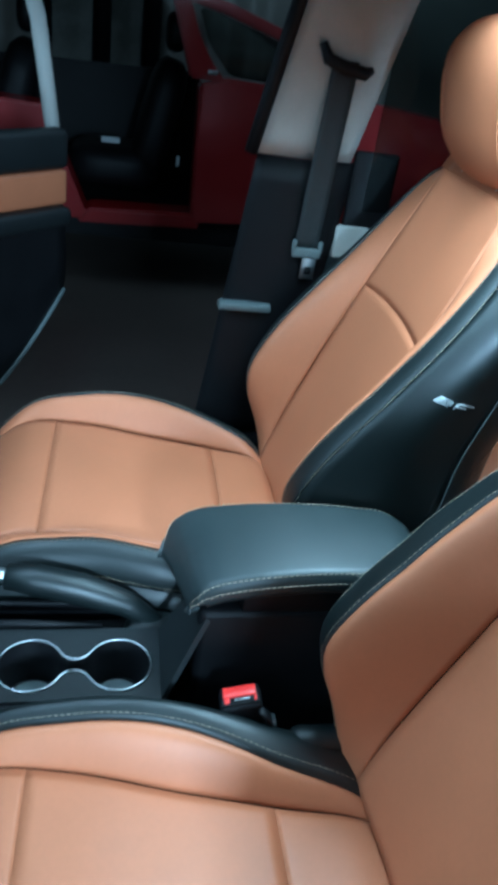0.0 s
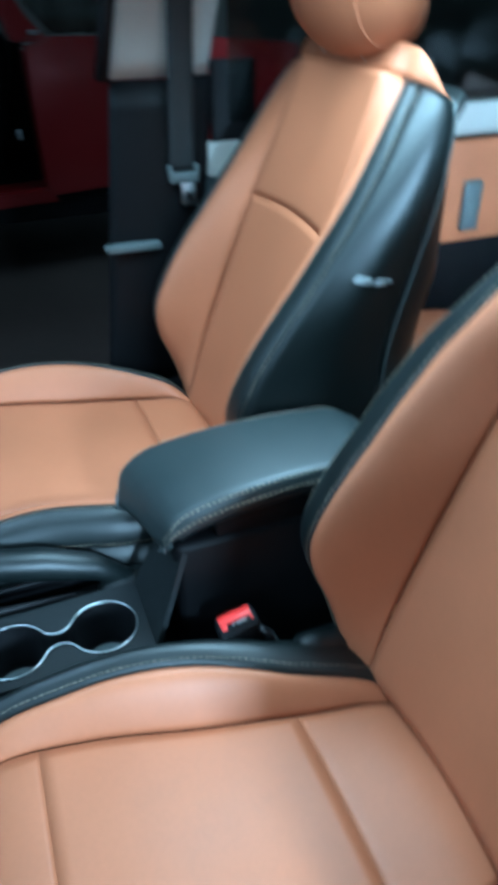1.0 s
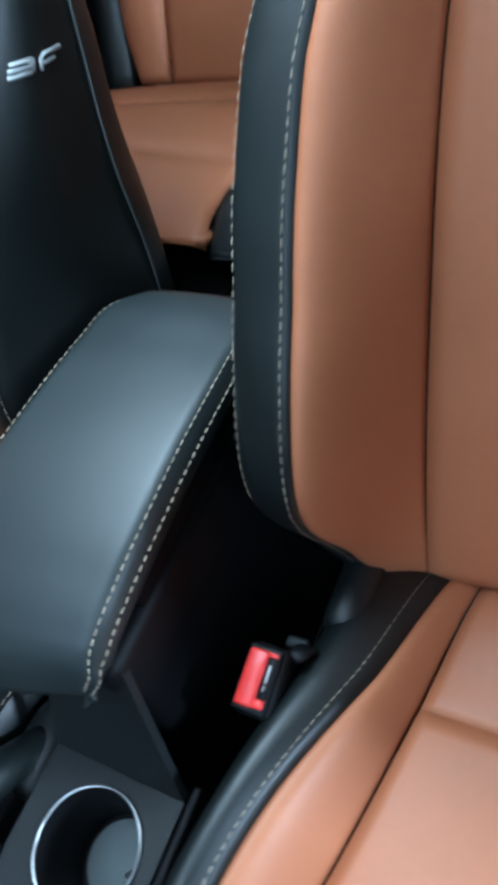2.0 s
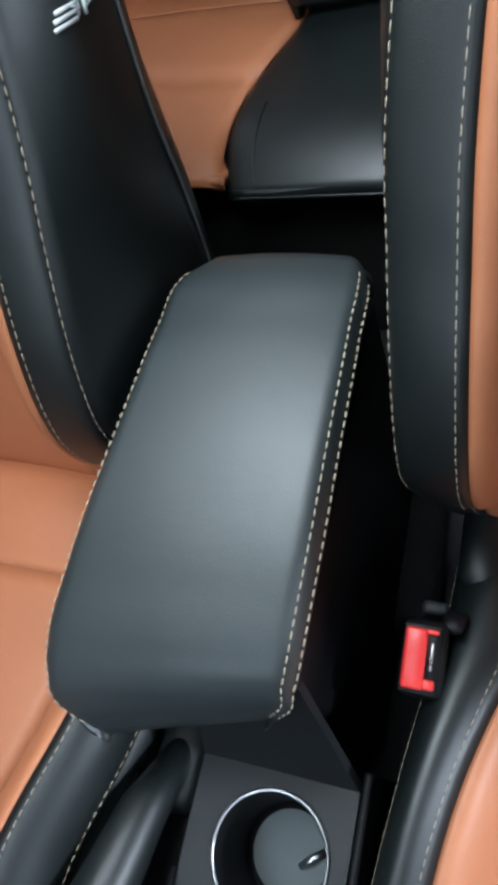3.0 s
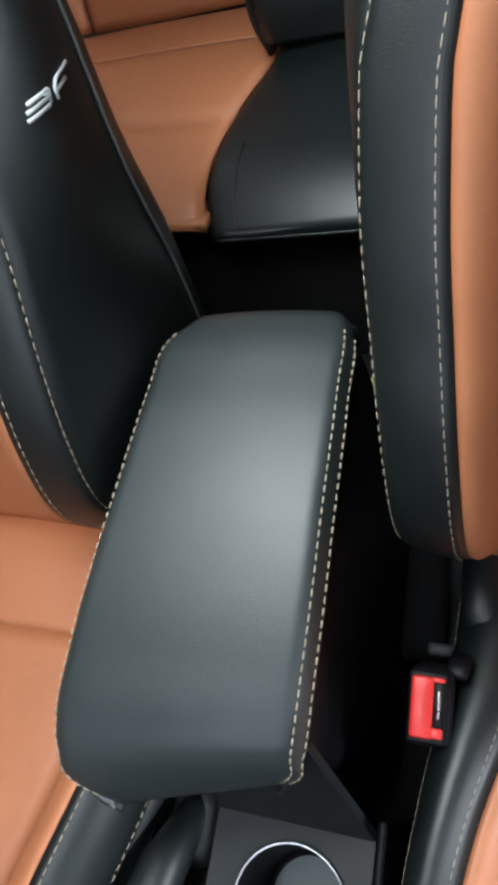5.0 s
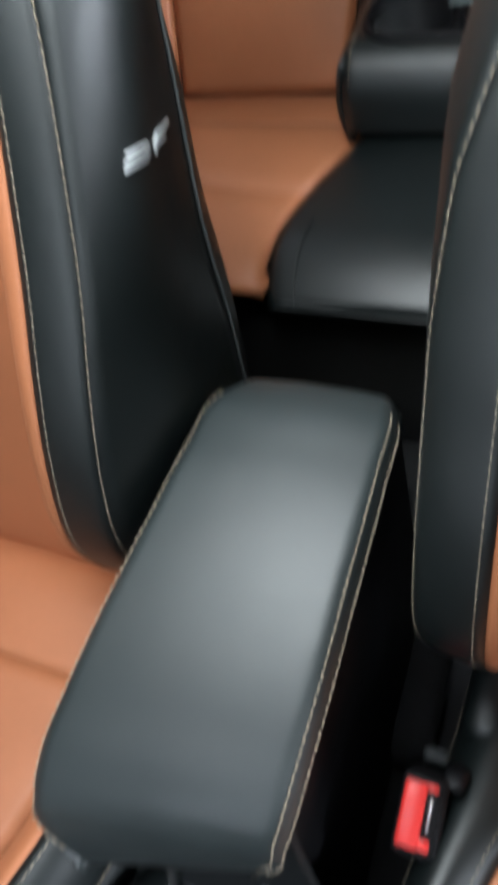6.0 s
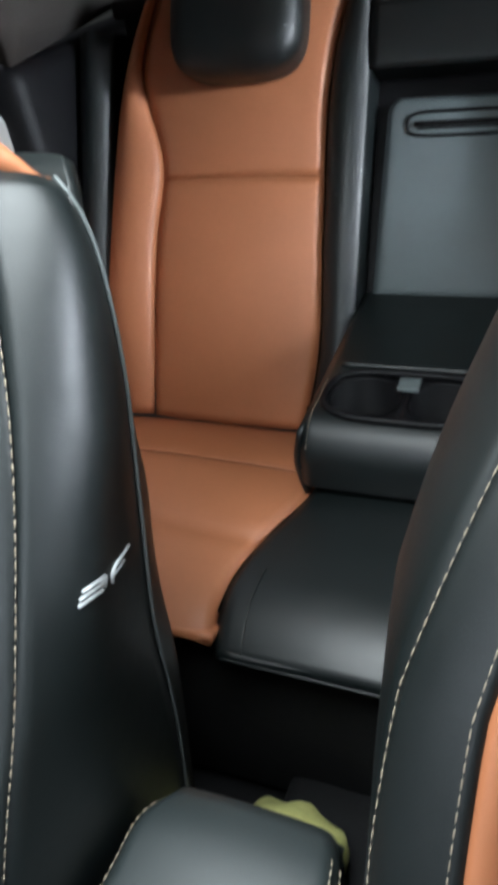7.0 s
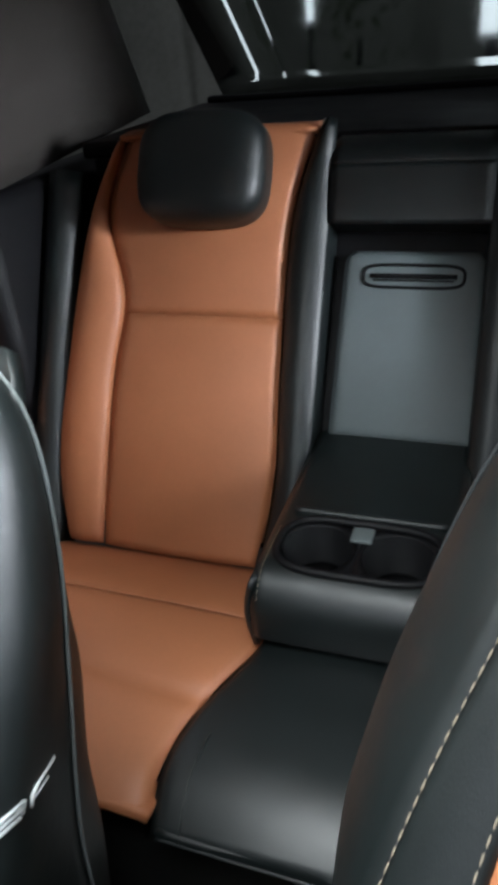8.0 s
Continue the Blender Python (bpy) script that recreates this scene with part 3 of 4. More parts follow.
OUTX = curve([0.36, 0.47, 0.66, 0.91, 1.02], [-0.560, -0.590, -0.585, -0.545, -0.50])
BOLX = curve([0.36, 0.47, 0.66, 0.76, 0.90, 1.02], [-0.490, -0.492, -0.487, -0.475, -0.515, -0.48])
INX = curve([0.36, 0.48, 0.68, 0.93, 1.02], [-0.205, -0.185, -0.188, -0.178, -0.150])
RF = (0, -0.89, 0.45)
for mir, nm in ((1, "far"), (-1, "near")):
    def pane(z0, z1, xa, xb, d0=0.012, bow=0.018, mir=mir):
        def fn(u, v):
            z = z0 + v * (z1 - z0)
            x = xa(z) + u * (xb(z) - xa(z))
            return rb(mir * x, z, d0 + bow * math.sin(math.pi * u) ** 0.7 * (0.55 + 0.45 * math.sin(math.pi * min(max(v, 0.05), 0.95))))
        return fn

    part("backrest_core", patch(pane(0.41, 1.0, OUTX, INX, 0.006, 0.0), 10, 10, RF), TAN, rear, thick=0.012)
    part("backrest_panel", patch(pane(0.372, 0.742, BOLX, INX), 24, 26, RF, 0.0022, 0.014), TAN, rear, thick=0.012)
    part("backrest_upper_panel", patch(pane(0.742, 1.015, BOLX, INX), 24, 20, RF, 0.0022, 0.014, "lrb"), TAN, rear, thick=0.012)
    part("backrest_bolster", patch(pane(0.374, 1.0, OUTX, BOLX, 0.012, 0.022), 12, 40, RF, 0.0022, 0.014), TAN, rear, thick=0.012)
    part("backrest_top", patch(lambda u, v, mir=mir: rb(mir * (-0.50 + u * 0.35), 1.008 + 0.035 * math.sin(v * math.pi / 2), 0.02 - 0.10 * v), 16, 8, (0, 0, 1)), TAN, rear, thick=0.01)
    part("side_bolster", patch(lambda u, v, mir=mir: rb(mir * (-0.652 + 0.075 * u), 0.36 + 0.60 * v, 0.005 + 0.024 * math.sin(math.pi * u)), 10, 20, RF, 0.003, 0.01), BLACK, rear, "black leather side bolster", thick=0.012)
    part("head_restraint", pillow(0.218, 0.105, 0.178, 3.4, Matrix.Translation(rb(mir * -0.322, 0.943, 0.055)) @ pose(0, 0, 0, -27, 0, 0)), BLACK, rear, "black leather head restraint")

    def cz(y):
        return 0.435 + 0.012 * math.sin((y - 0.6) * 9) - 0.075 * max((y - 0.90) / 0.20, 0) ** 2

    EDGE = curve([0.56, 0.66, 0.73, 0.79, 0.85, 0.90, 1.12], [-0.155, -0.169, -0.160, -0.141, -0.119, -0.112, -0.112])
    for y0, y1, sides in ((0.598, 0.905, "lrt"), (0.905, 1.10, "lrb")):
        def cush(u, v, y0=y0, y1=y1, mir=mir):
            y = y0 + v * (y1 - y0)
            xa = -0.62
            x = xa + u * (EDGE(y) - xa)
            drop = 0.012 * max(1 - (y - 0.598) / 0.05, 0) ** 2
            crease = 0.0065 * math.exp(-((y - 0.765 - 0.012 * math.sin(5 * u)) / 0.013) ** 2)
            return (mir * x, y, cz(y) + 0.010 * math.sin(math.pi * u) ** 0.5 - drop - crease)

        part("cushion_panel", patch(cush, 26, 40, (0, 0, 1), 0.0035, 0.028, sides), TAN, rear, thick=0.012)
    part("cushion_front", patch(lambda u, v, mir=mir: (mir * (-0.62 + u * 0.458), 0.599 + 0.05 * v, cz(0.6) - 0.012 - v * 0.02), 20, 8, (0, -1, 0)), TAN, rear, thick=0.012)


def cmid(u, v):
    y = 0.590 + v * 0.50
    xa = EDGE(y)
    x = xa + u * (-2 * xa)
    drop = 0.034 * max(1 - v / 0.22, 0) ** 2
    return (x, y, 0.446 + 0.006 * math.sin(math.pi * u) - drop)


part("centre_cushion", patch(cmid, 30, 40, (0, 0, 1), 0.006, 0.014, "lr"), BLACK, rear, "black leather centre cushion", thick=0.012)
part("cushion_seam", tube([Vector(cmid(0.115, v / 30)) + Vector((0, 0, 0.0005)) for v in range(0, 8)], 0.0014, 6), BLACK, rear)
part("centre_front", patch(lambda u, v: (-0.152 + 0.304 * u, 0.590 + 0.05 * v, 0.412 - 0.03 * v), 16, 6, (0, -1, 0)), BLACK, rear, thick=0.01)
part("front_piping", tube([(x / 100, 0.590, 0.413) for x in range(-15, 16)], 0.002, 6), BLACK, rear)
part("seat_base", box(0, 0.86, 0.19, 1.22, 0.46, 0.36, 0.03), CARPET, rear, "black carpet below the cushion")
# black frame round the opening behind the armrest
for sx in (-1, 1):
    part("opening_side", patch(lambda u, v, sx=sx: rb(sx * (abs(INX(0.40 + 0.62 * v)) - 0.004 - u * (abs(INX(0.40 + 0.62 * v)) - 0.122)), 0.40 + 0.62 * v, 0.014 + 0.014 * math.sin(math.pi * u)), 12, 40, RF, 0.003, 0.01), BLACK, rear, "padded black leather frame", thick=0.012)
    part("opening_reveal", patch(lambda u, v, sx=sx: rb(sx * 0.123, 0.45 + 0.43 * v, 0.016 - 0.085 * u), 4, 8, (-sx, 0, 0)), BLACK, rear, smooth=False, thick=0.006)
part("opening_head", patch(lambda u, v: rb(-0.124 + 0.248 * u, 0.876 + 0.080 * v, 0.018 + 0.005 * math.sin(math.pi * v / 2)), 16, 12, RF, 0.002, 0.010, "b"), BLACK, rear, "padded black leather frame", thick=0.012)
part("opening_top", patch(lambda u, v: rb(-0.124 + 0.248 * u, 0.956 + 0.070 * v, 0.023 - 0.10 * v ** 2.2), 16, 12, RF, 0, 0.006, ""), BLACK, rear, "padded black leather frame", thick=0.012)
part("opening_ceiling", patch(lambda u, v: rb(-0.123 + 0.246 * u, 0.880, 0.012 - 0.085 * v), 4, 4, (0, 0, -1)), BLACK, rear, smooth=False, thick=0.006)
part("opening_back", patch(lambda u, v: rb(-0.130 + 0.26 * u, 0.42 + 0.48 * v, -0.062), 4, 6, RF), PLASTIC, rear, smooth=False, thick=0.006)


def panel_pt(u, v, d):
    z = 0.560 + 0.272 * v
    w = 0.116 - 0.006 * v - 0.012 * max((v - 0.93) / 0.07, 0) ** 2
    x = 0.010 + (2 * u - 1) * w
    return (x, 1.130 + 0.51 * (z - 0.37) - d * 0.89, z + d * 0.45)


hatch = part("load_hatch", patch(lambda u, v: panel_pt(u, v, 0.004 + 0.004 * math.sin(math.pi * v) ** 0.4), 20, 30, RF, 0.003, 0.006), GREYPL, rear, "grey plastic load-through hatch", thick=0.010)


def ring(a, b, w, h, d, r, n=64):
    """A stadium-shaped bead on the hatch."""
    out = []
    for k in range(n):
        t = 2 * math.pi * k / n
        c, s = math.cos(t), math.sin(t)
        out.append(panel_pt(a + w * math.copysign(abs(c) ** 0.35, c), b + h * math.copysign(abs(s) ** 0.6, s), d))
    return tube(out, r, 6, closed=True)


part("pull_slot", ring(0.505, 0.868, 0.355, 0.058, 0.008, 0.0026), PLASTIC, hatch, "black oval pull handle")
part("pull_bar", tube([panel_pt(0.20 + 0.61 * k / 10, 0.868, 0.009) for k in range(11)], 0.0042, 8), PLASTIC, hatch)
part("pull_bar", tube([panel_pt(0.22 + 0.57 * k / 10, 0.846, 0.009) for k in range(11)], 0.0016, 8), PLASTIC, hatch)

# folded-down armrest
AX0, AX1, AY0, AY1, AZ = -0.124, 0.130, 0.845, 1.235, 0.562


def arm_top(u, v):
    """Over the armrest from below its nose, round it and back to the hinge."""
    x = AX0 + u * (AX1 - AX0)
    inset = 0.010 * (1 - min(min(u, 1 - u) / 0.06, 1)) ** 2
    if v < 0.45:
        k = v / 0.45 * math.pi * 0.62 - math.pi * 0.12
        y = AY0 + 0.055 - (0.055 - inset) * math.cos(k)
        z = AZ - 0.062 + 0.062 * math.sin(k) - inset
        if k < 0:
            z = AZ - 0.062 + 0.062 * math.sin(k) * 1.5
    else:
        k = (v - 0.45) / 0.55
        y, z = AY0 + 0.055 + k * (AY1 - AY0 - 0.055), AZ - inset + 0.004 * k
    return (x, y, z)


CY, CW, CH = 0.940, 0.108, 0.056


def oval(k, grow, z):
    t = 2 * math.pi * k / 64
    c, s = math.cos(t), math.sin(t)
    return (0.003 + (CW + grow) * math.copysign(abs(c) ** 0.45, c), CY + (CH + grow) * math.copysign(abs(s) ** 0.8, s), z)


bm = patch(arm_top, 60, 110, (0, -0.5, 1))
gone = [f for f in bm.faces if abs((f.calc_center_median().x - 0.003) / (CW - 0.001)) ** 4.4 + abs((f.calc_center_median().y - CY) / (CH - 0.001)) ** 2.5 < 1 and f.calc_center_median().z > AZ - 0.03]
bmesh.ops.delete(bm, geom=gone, context="FACES")
part("armrest_skin", bm, BLACK, rear, "black leather fold-down armrest", thick=0.004)
for sx, x in ((-1, AX0), (1, AX1)):
    part("armrest_cheek", patch(lambda u, v, x=x, sx=sx: (x - sx * 0.002 + sx * 0.010 * math.sin(math.pi * v) , AY0 + 0.012 + u * (AY1 - AY0 - 0.012), 0.445 + v * (AZ - 0.452)), 20, 8, (sx, 0, 0)), BLACK, rear, thick=0.008)
    part("stitching", stitches([Vector(arm_top(0.05 if sx < 0 else 0.95, v / 40)) + Vector((0, 0, 0.001)) for v in range(8, 24)], 0.006, 0.009, 0.0005), THREAD, rear)
part("armrest_under", box(0.003, 1.03, 0.468, 0.235, 0.33, 0.044, 0.01), BLACK, rear)
tray = part("cup_tray", tube([oval(k, 0.0, AZ + 0.002) for k in range(64)], 0.0055, 8, closed=True), PLASTIC, rear, "glossy black twin cup holder")
VOID = material("cup_well_black", (0.006, 0.006, 0.007), 0.5)
for sx, xa, xb in ((-0.050, 0.003 - CW, 0.003), (0.056, 0.003, 0.003 + CW)):
    bm = bmesh.new()
    n = 36
    hole = [(sx + 0.047 * math.cos(2 * math.pi * k / n), CY + 0.047 * math.sin(2 * math.pi * k / n)) for k in range(n)]
    a, b = [], []
    for x, y in hole:
        dx, dy = x - sx, y - CY
        k = min((xb - sx if dx > 0 else sx - xa) / max(abs(dx), 1e-6), CH / max(abs(dy), 1e-6))
        k = max(k, 1.001)
        a.append(bm.verts.new((x, y, AZ - 0.004)))
        b.append(bm.verts.new((sx + dx * k, CY + dy * k, AZ - 0.003)))
    for k in range(n):
        bm.faces.new((a[k], b[k], b[(k + 1) % n], a[(k + 1) % n]))
    part("tray_deck", bm, PLASTIC, tray, thick=0.002)
    bm = bmesh.new()
    rows = [[bm.verts.new((sx + r * math.cos(2 * math.pi * k / n), CY + r * math.sin(2 * math.pi * k / n), z)) for k in range(n)] for r, z in ((0.0475, AZ - 0.003), (0.046, AZ - 0.008), (0.042, AZ - 0.060), (0.039, AZ - 0.063))]
    for a, b in zip(rows, rows[1:]):
        for k in range(n):
            bm.faces.new((a[k], b[k], b[(k + 1) % n], a[(k + 1) % n]))
    bm.faces.new(rows[-1])
    part("cup_well", bm, VOID, tray)
part("divider", box(0.003, CY + 0.032, AZ + 0.001, 0.030, 0.030, 0.006, 0.002), GREYPL, tray, "grey clip between the cups")
part("tray_lip", tube([(x / 100, CY + 0.068, AZ + 0.004) for x in range(-10, 12)], 0.005, 8), BLACK, rear)
rbk = thing("rear_buckle", "small black rear belt buckle with a white mark", "buckle")
part("housing", box(-0.150, 0.985, 0.440, 0.022, 0.05, 0.045, 0.006, 2), PLASTIC, rbk)
part("mark", box(-0.1575, 0.962, 0.452, 0.004, 0.006, 0.016, 0.001, 1), SILVER, rbk, "white mark")

# ---- car shell ----
shell = tagged(new("car_shell"), "dark car body shell with beige headlining and pillars", "car body", kind="structure")
part("headlining", patch(lambda u, v: (-0.60 + 1.20 * u, -0.22 + 1.95 * v, 1.335 + 0.03 * math.sin(math.pi * u) + 0.02 * math.sin(math.pi * v)), 16, 16, (0, 0, -1)), TRIM, shell, "beige cloth headlining", thick=0.03)
part("carpet", box(0, 0.45, -0.015, 1.36, 1.9, 0.03, 0.005), CARPET, shell, smooth=False)
for sx in (-1, 1):
    part("sill", box(sx * 0.70, 0.3, 0.03, 0.12, 2.0, 0.14, 0.02), PLASTIC, shell)
    # centre pillar: upper beige trim, lower black trim
    part("pillar_upper_trim", patch(lambda u, v, sx=sx: (sx * (0.730 - 0.10 * v + 0.012 * math.sin(math.pi * u) * -1), 0.180 + 0.062 * v + u * 0.195, 0.975 + 0.40 * v), 10, 10, (-sx, 0, 0)), TRIM, shell, "beige pillar trim", thick=0.02)
    part("pillar_edge", tube([(sx * (0.735 - 0.10 * v), 0.168 + 0.062 * v, 0.975 + 0.40 * v) for v in (0, 0.25, 0.5, 0.75, 1)], 0.014, 8), PLASTIC, shell)
    part("pillar_lower_trim", patch(lambda u, v, sx=sx: (sx * (0.700 + 0.03 * v - 0.02 * math.sin(math.pi * u)), 0.100 + 0.080 * v + u * (0.20 + 0.01 * v), 0.33 + 0.643 * v), 10, 12, (-sx, 0, 0)), PLASTIC, shell, "black pillar trim", thick=0.02)
    part("pillar_ledge", box(sx * 0.692, 0.188, 0.665, 0.03, 0.115, 0.016, 0.004), GREYPL, shell)
    part("pillar_flank", box(sx * 0.735, 0.43, 0.90, 0.02, 0.095, 0.20, 0.006), PLASTIC, shell, smooth=False)
    part("pillar_patch", box(sx * 0.728, 0.405, 0.815, 0.02, 0.075, 0.07, 0.006), TRIM, shell, smooth=False)
    part("pillar_foot", box(sx * 0.69, 0.22, 0.20, 0.08, 0.26, 0.30, 0.03), PLASTIC, shell)
    # rear door lining
    part("door_lining", box(sx * 0.735, 0.86, 0.38, 0.05, 0.86, 0.70, 0.02), PLASTIC, shell)
    part("door_insert", box(sx * 0.706, 0.95, 0.69, 0.016, 0.62, 0.24, 0.02), TAN, shell, "tan door insert")
    part("door_top_trim", box(sx * 0.712, 0.93, 0.855, 0.03, 0.80, 0.075, 0.015), TRIM, shell, "beige door top trim")
    part("door_pull", box(sx * 0.690, 1.02, 0.66, 0.02, 0.05, 0.12, 0.008), GREYPL, shell)
    part("rear_pillar_trim", patch(lambda u, v, sx=sx: (sx * (0.665 - 0.10 * v), 1.20 + 0.66 * u - v * (0.12 + 0.28 * u), 0.955 + 0.05 * u + 0.40 * v), 12, 8, (-sx, -0.3, 0)), PILLAR, shell, "rear pillar trim with its shade put into the colour", thick=0.02)
    part("wheel_arch", box(sx * 0.70, 1.48, 0.62, 0.10, 0.60, 0.68, 0.03), PLASTIC, shell)
    win = part("rear_door_window", box(sx * 0.70, 0.82, 1.10, 0.004, 0.82, 0.42, 0), GLASS, shell, "dark tinted window", smooth=False)
    win.visible_shadow = False
    part("roof_rail", tube([(sx * 0.62, y / 10, 1.345) for y in range(-3, 18)], 0.028, 10), PLASTIC, shell)
part("parcel_shelf", box(0, 1.76, 0.985, 1.24, 0.60, 0.03, 0.008), PLASTIC, shell, "black parcel shelf", smooth=False)
part("boot_wall", box(0, 1.56, 0.50, 1.30, 0.03, 0.96, 0.01), CARPET, shell, smooth=False)
rw = part("rear_window", patch(lambda u, v: (-0.56 + 1.12 * u, 2.07 - 0.36 * v, 1.005 + 0.335 * v), 6, 6, (0, -1, 0)), GLASS, shell, "tinted rear window", thick=0.004)
rw.visible_shadow = False
part("shelf_edge", box(0, 2.06, 0.99, 1.20, 0.03, 0.05, 0.008), PLASTIC, shell, smooth=False)
part("bulkhead", box(0, -0.95, 0.42, 1.36, 0.25, 0.84, 0.08), PLASTIC, shell, "black dashboard")

# ---- seat belt on the centre pillar ----
belt = thing("seat_belt", "dark grey seat belt hanging from its guide on the pillar", "seat belt")


def web(u, v):
    p = Vector((-0.668, 0.312, 1.160)).lerp(Vector((-0.690, 0.302, 0.800)), v)
    return (p.x, p.y + (u - 0.5) * 0.050, p.z)


part("webbing", patch(web, 4, 14, (1, 0, 0)), WEB, belt, thick=0.0015)
part("guide", tube([(-0.664, 0.262, 1.185), (-0.660, 0.275, 1.160), (-0.658, 0.31, 1.148), (-0.660, 0.35, 1.143), (-0.664, 0.362, 1.150)], [0.008, 0.012, 0.013, 0.012, 0.007], 10), PLASTIC, belt, "black belt guide")
part("tongue", box(-0.686, 0.304, 0.795, 0.012, 0.062, 0.022, 0.005), GREYPL, belt, "grey belt tongue")
for dy in (-0.028, 0.028):
    part("tongue_wing", box(-0.686, 0.304 + dy, 0.808, 0.012, 0.010, 0.026, 0.004), GREYPL, belt)
part("tongue_blade", box(-0.686, 0.312, 0.762, 0.003, 0.030, 0.046, 0.001), CHROME, belt, "metal tongue plate")
part("tongue_slot", box(-0.6838, 0.312, 0.758, 0.002, 0.014, 0.016, 0.0005, 1), PLASTIC, belt)

# ---- open far door ----
door = thing("front_door", "open front door with grey and tan lining", "car door")
DM = Matrix.Translation((-0.80, -0.95, 0)) @ pose(0, 0, 0, 0, 0, 136)


def dbox(x, y, z, sx, sy, sz, r):
    return box(0, 0, 0, sx, sy, sz, r, 2, DM @ Matrix.Translation((x, -y, z)))


def door_low(u, v):
    x = 0.02 + 0.95 * u
    z0 = 0.02 + 0.36 * max((u - 0.45) / 0.55, 0) ** 1.8
    return tuple(DM @ Vector((x, -0.03 - 0.012 * math.sin(math.pi * v), z0 + v * (0.60 - z0))))


part("door_panel", patch(door_low, 24, 10, DM.to_3x3() @ Vector((0, -1, 0))), PLASTIC, door, thick=0.06)
# Lining and armrest darkened to charcoal: the open door's shade is in the colour.
part("door_upper_lining", dbox(0.49, 0.03, 0.80, 0.96, 0.06, 0.11, 0.02), CONSOLE, door, "grey upper lining, darkened in colour for shade")
part("door_insert", dbox(0.49, 0.03, 0.695, 0.95, 0.05, 0.10, 0.012), TAN, door, "tan insert")
part("door_armrest", dbox(0.49, 0.04, 0.615, 0.95, 0.08, 0.06, 0.02), CONSOLE, door, "grey armrest, darkened in colour for shade")
part("door_edge", tube([Vector(door_low(u / 24, 0)) + Vector((0, 0, -0.004)) for u in range(25)], 0.008, 8), GREYPL, door, "pale door edge")
part("window_frame", tube([DM @ Vector((0.955, 0, 0.85)), DM @ Vector((0.91, 0, 1.12)), DM @ Vector((0.84, 0, 1.32))], 0.022, 10), TRIM, door, "pale window frame")
part("window_frame", tube([DM @ Vector((0.84, 0, 1.32)), DM @ Vector((0.40, 0, 1.30)), DM @ Vector((0.05, 0, 0.95))], 0.022, 10), PLASTIC, door)

# ---- the hall outside ----
GZ = -0.25
ground = tagged(part("floor", patch(lambda u, v: (-9 + 18 * u, -8 + 16 * v, GZ), 2, 2, (0, 0, 1)), FLOORM, smooth=False, thick=0.05), "dark polished hall floor", "floor", kind="structure")
for nm, ax, pos, u0, u1 in (("wall_west", "x", -8.0, -8, 8), ("wall_east", "x", 8.0, -8, 8), ("wall_north", "y", 7.6, -8, 8), ("wall_south", "y", -7.6, -8, 8)):
    tagged(wall(nm, ax, pos, 0.2, u0, u1, GZ, 4.2, WALLM), "plain dim hall wall", "wall", kind="structure")
tagged(wall("ceiling", "z", 4.2, 0.1, -8, 8, -7.6, 7.6, WALLM), "plain dim hall ceiling", "ceiling", kind="structure")


def curtain(y0, y1, label):
    return tagged(part("curtain", patch(lambda u, v: (-7.5 + 0.07 * math.sin(u * (y1 - y0) * 16) + 0.03 * math.sin(u * 37), y0 + u * (y1 - y0), GZ + 0.02 + 3.3 * v), 120, 4, (1, 0, 0)), CURTAIN, thick=0.01), label, "curtain")


curtain(-3.6, -1.1, "pale pleated curtain hanging along the wall")
curtain(0.2, 2.6, "pale pleated curtain hanging along the wall")
for y in (-0.9, -0.35, 0.12):
    tagged(part("column", tube([(-7.3, y, GZ), (-7.3, y, 3.6)], 0.09, 14), PLASTIC), "slim dark column along the hall wall", "column", "hall columns")


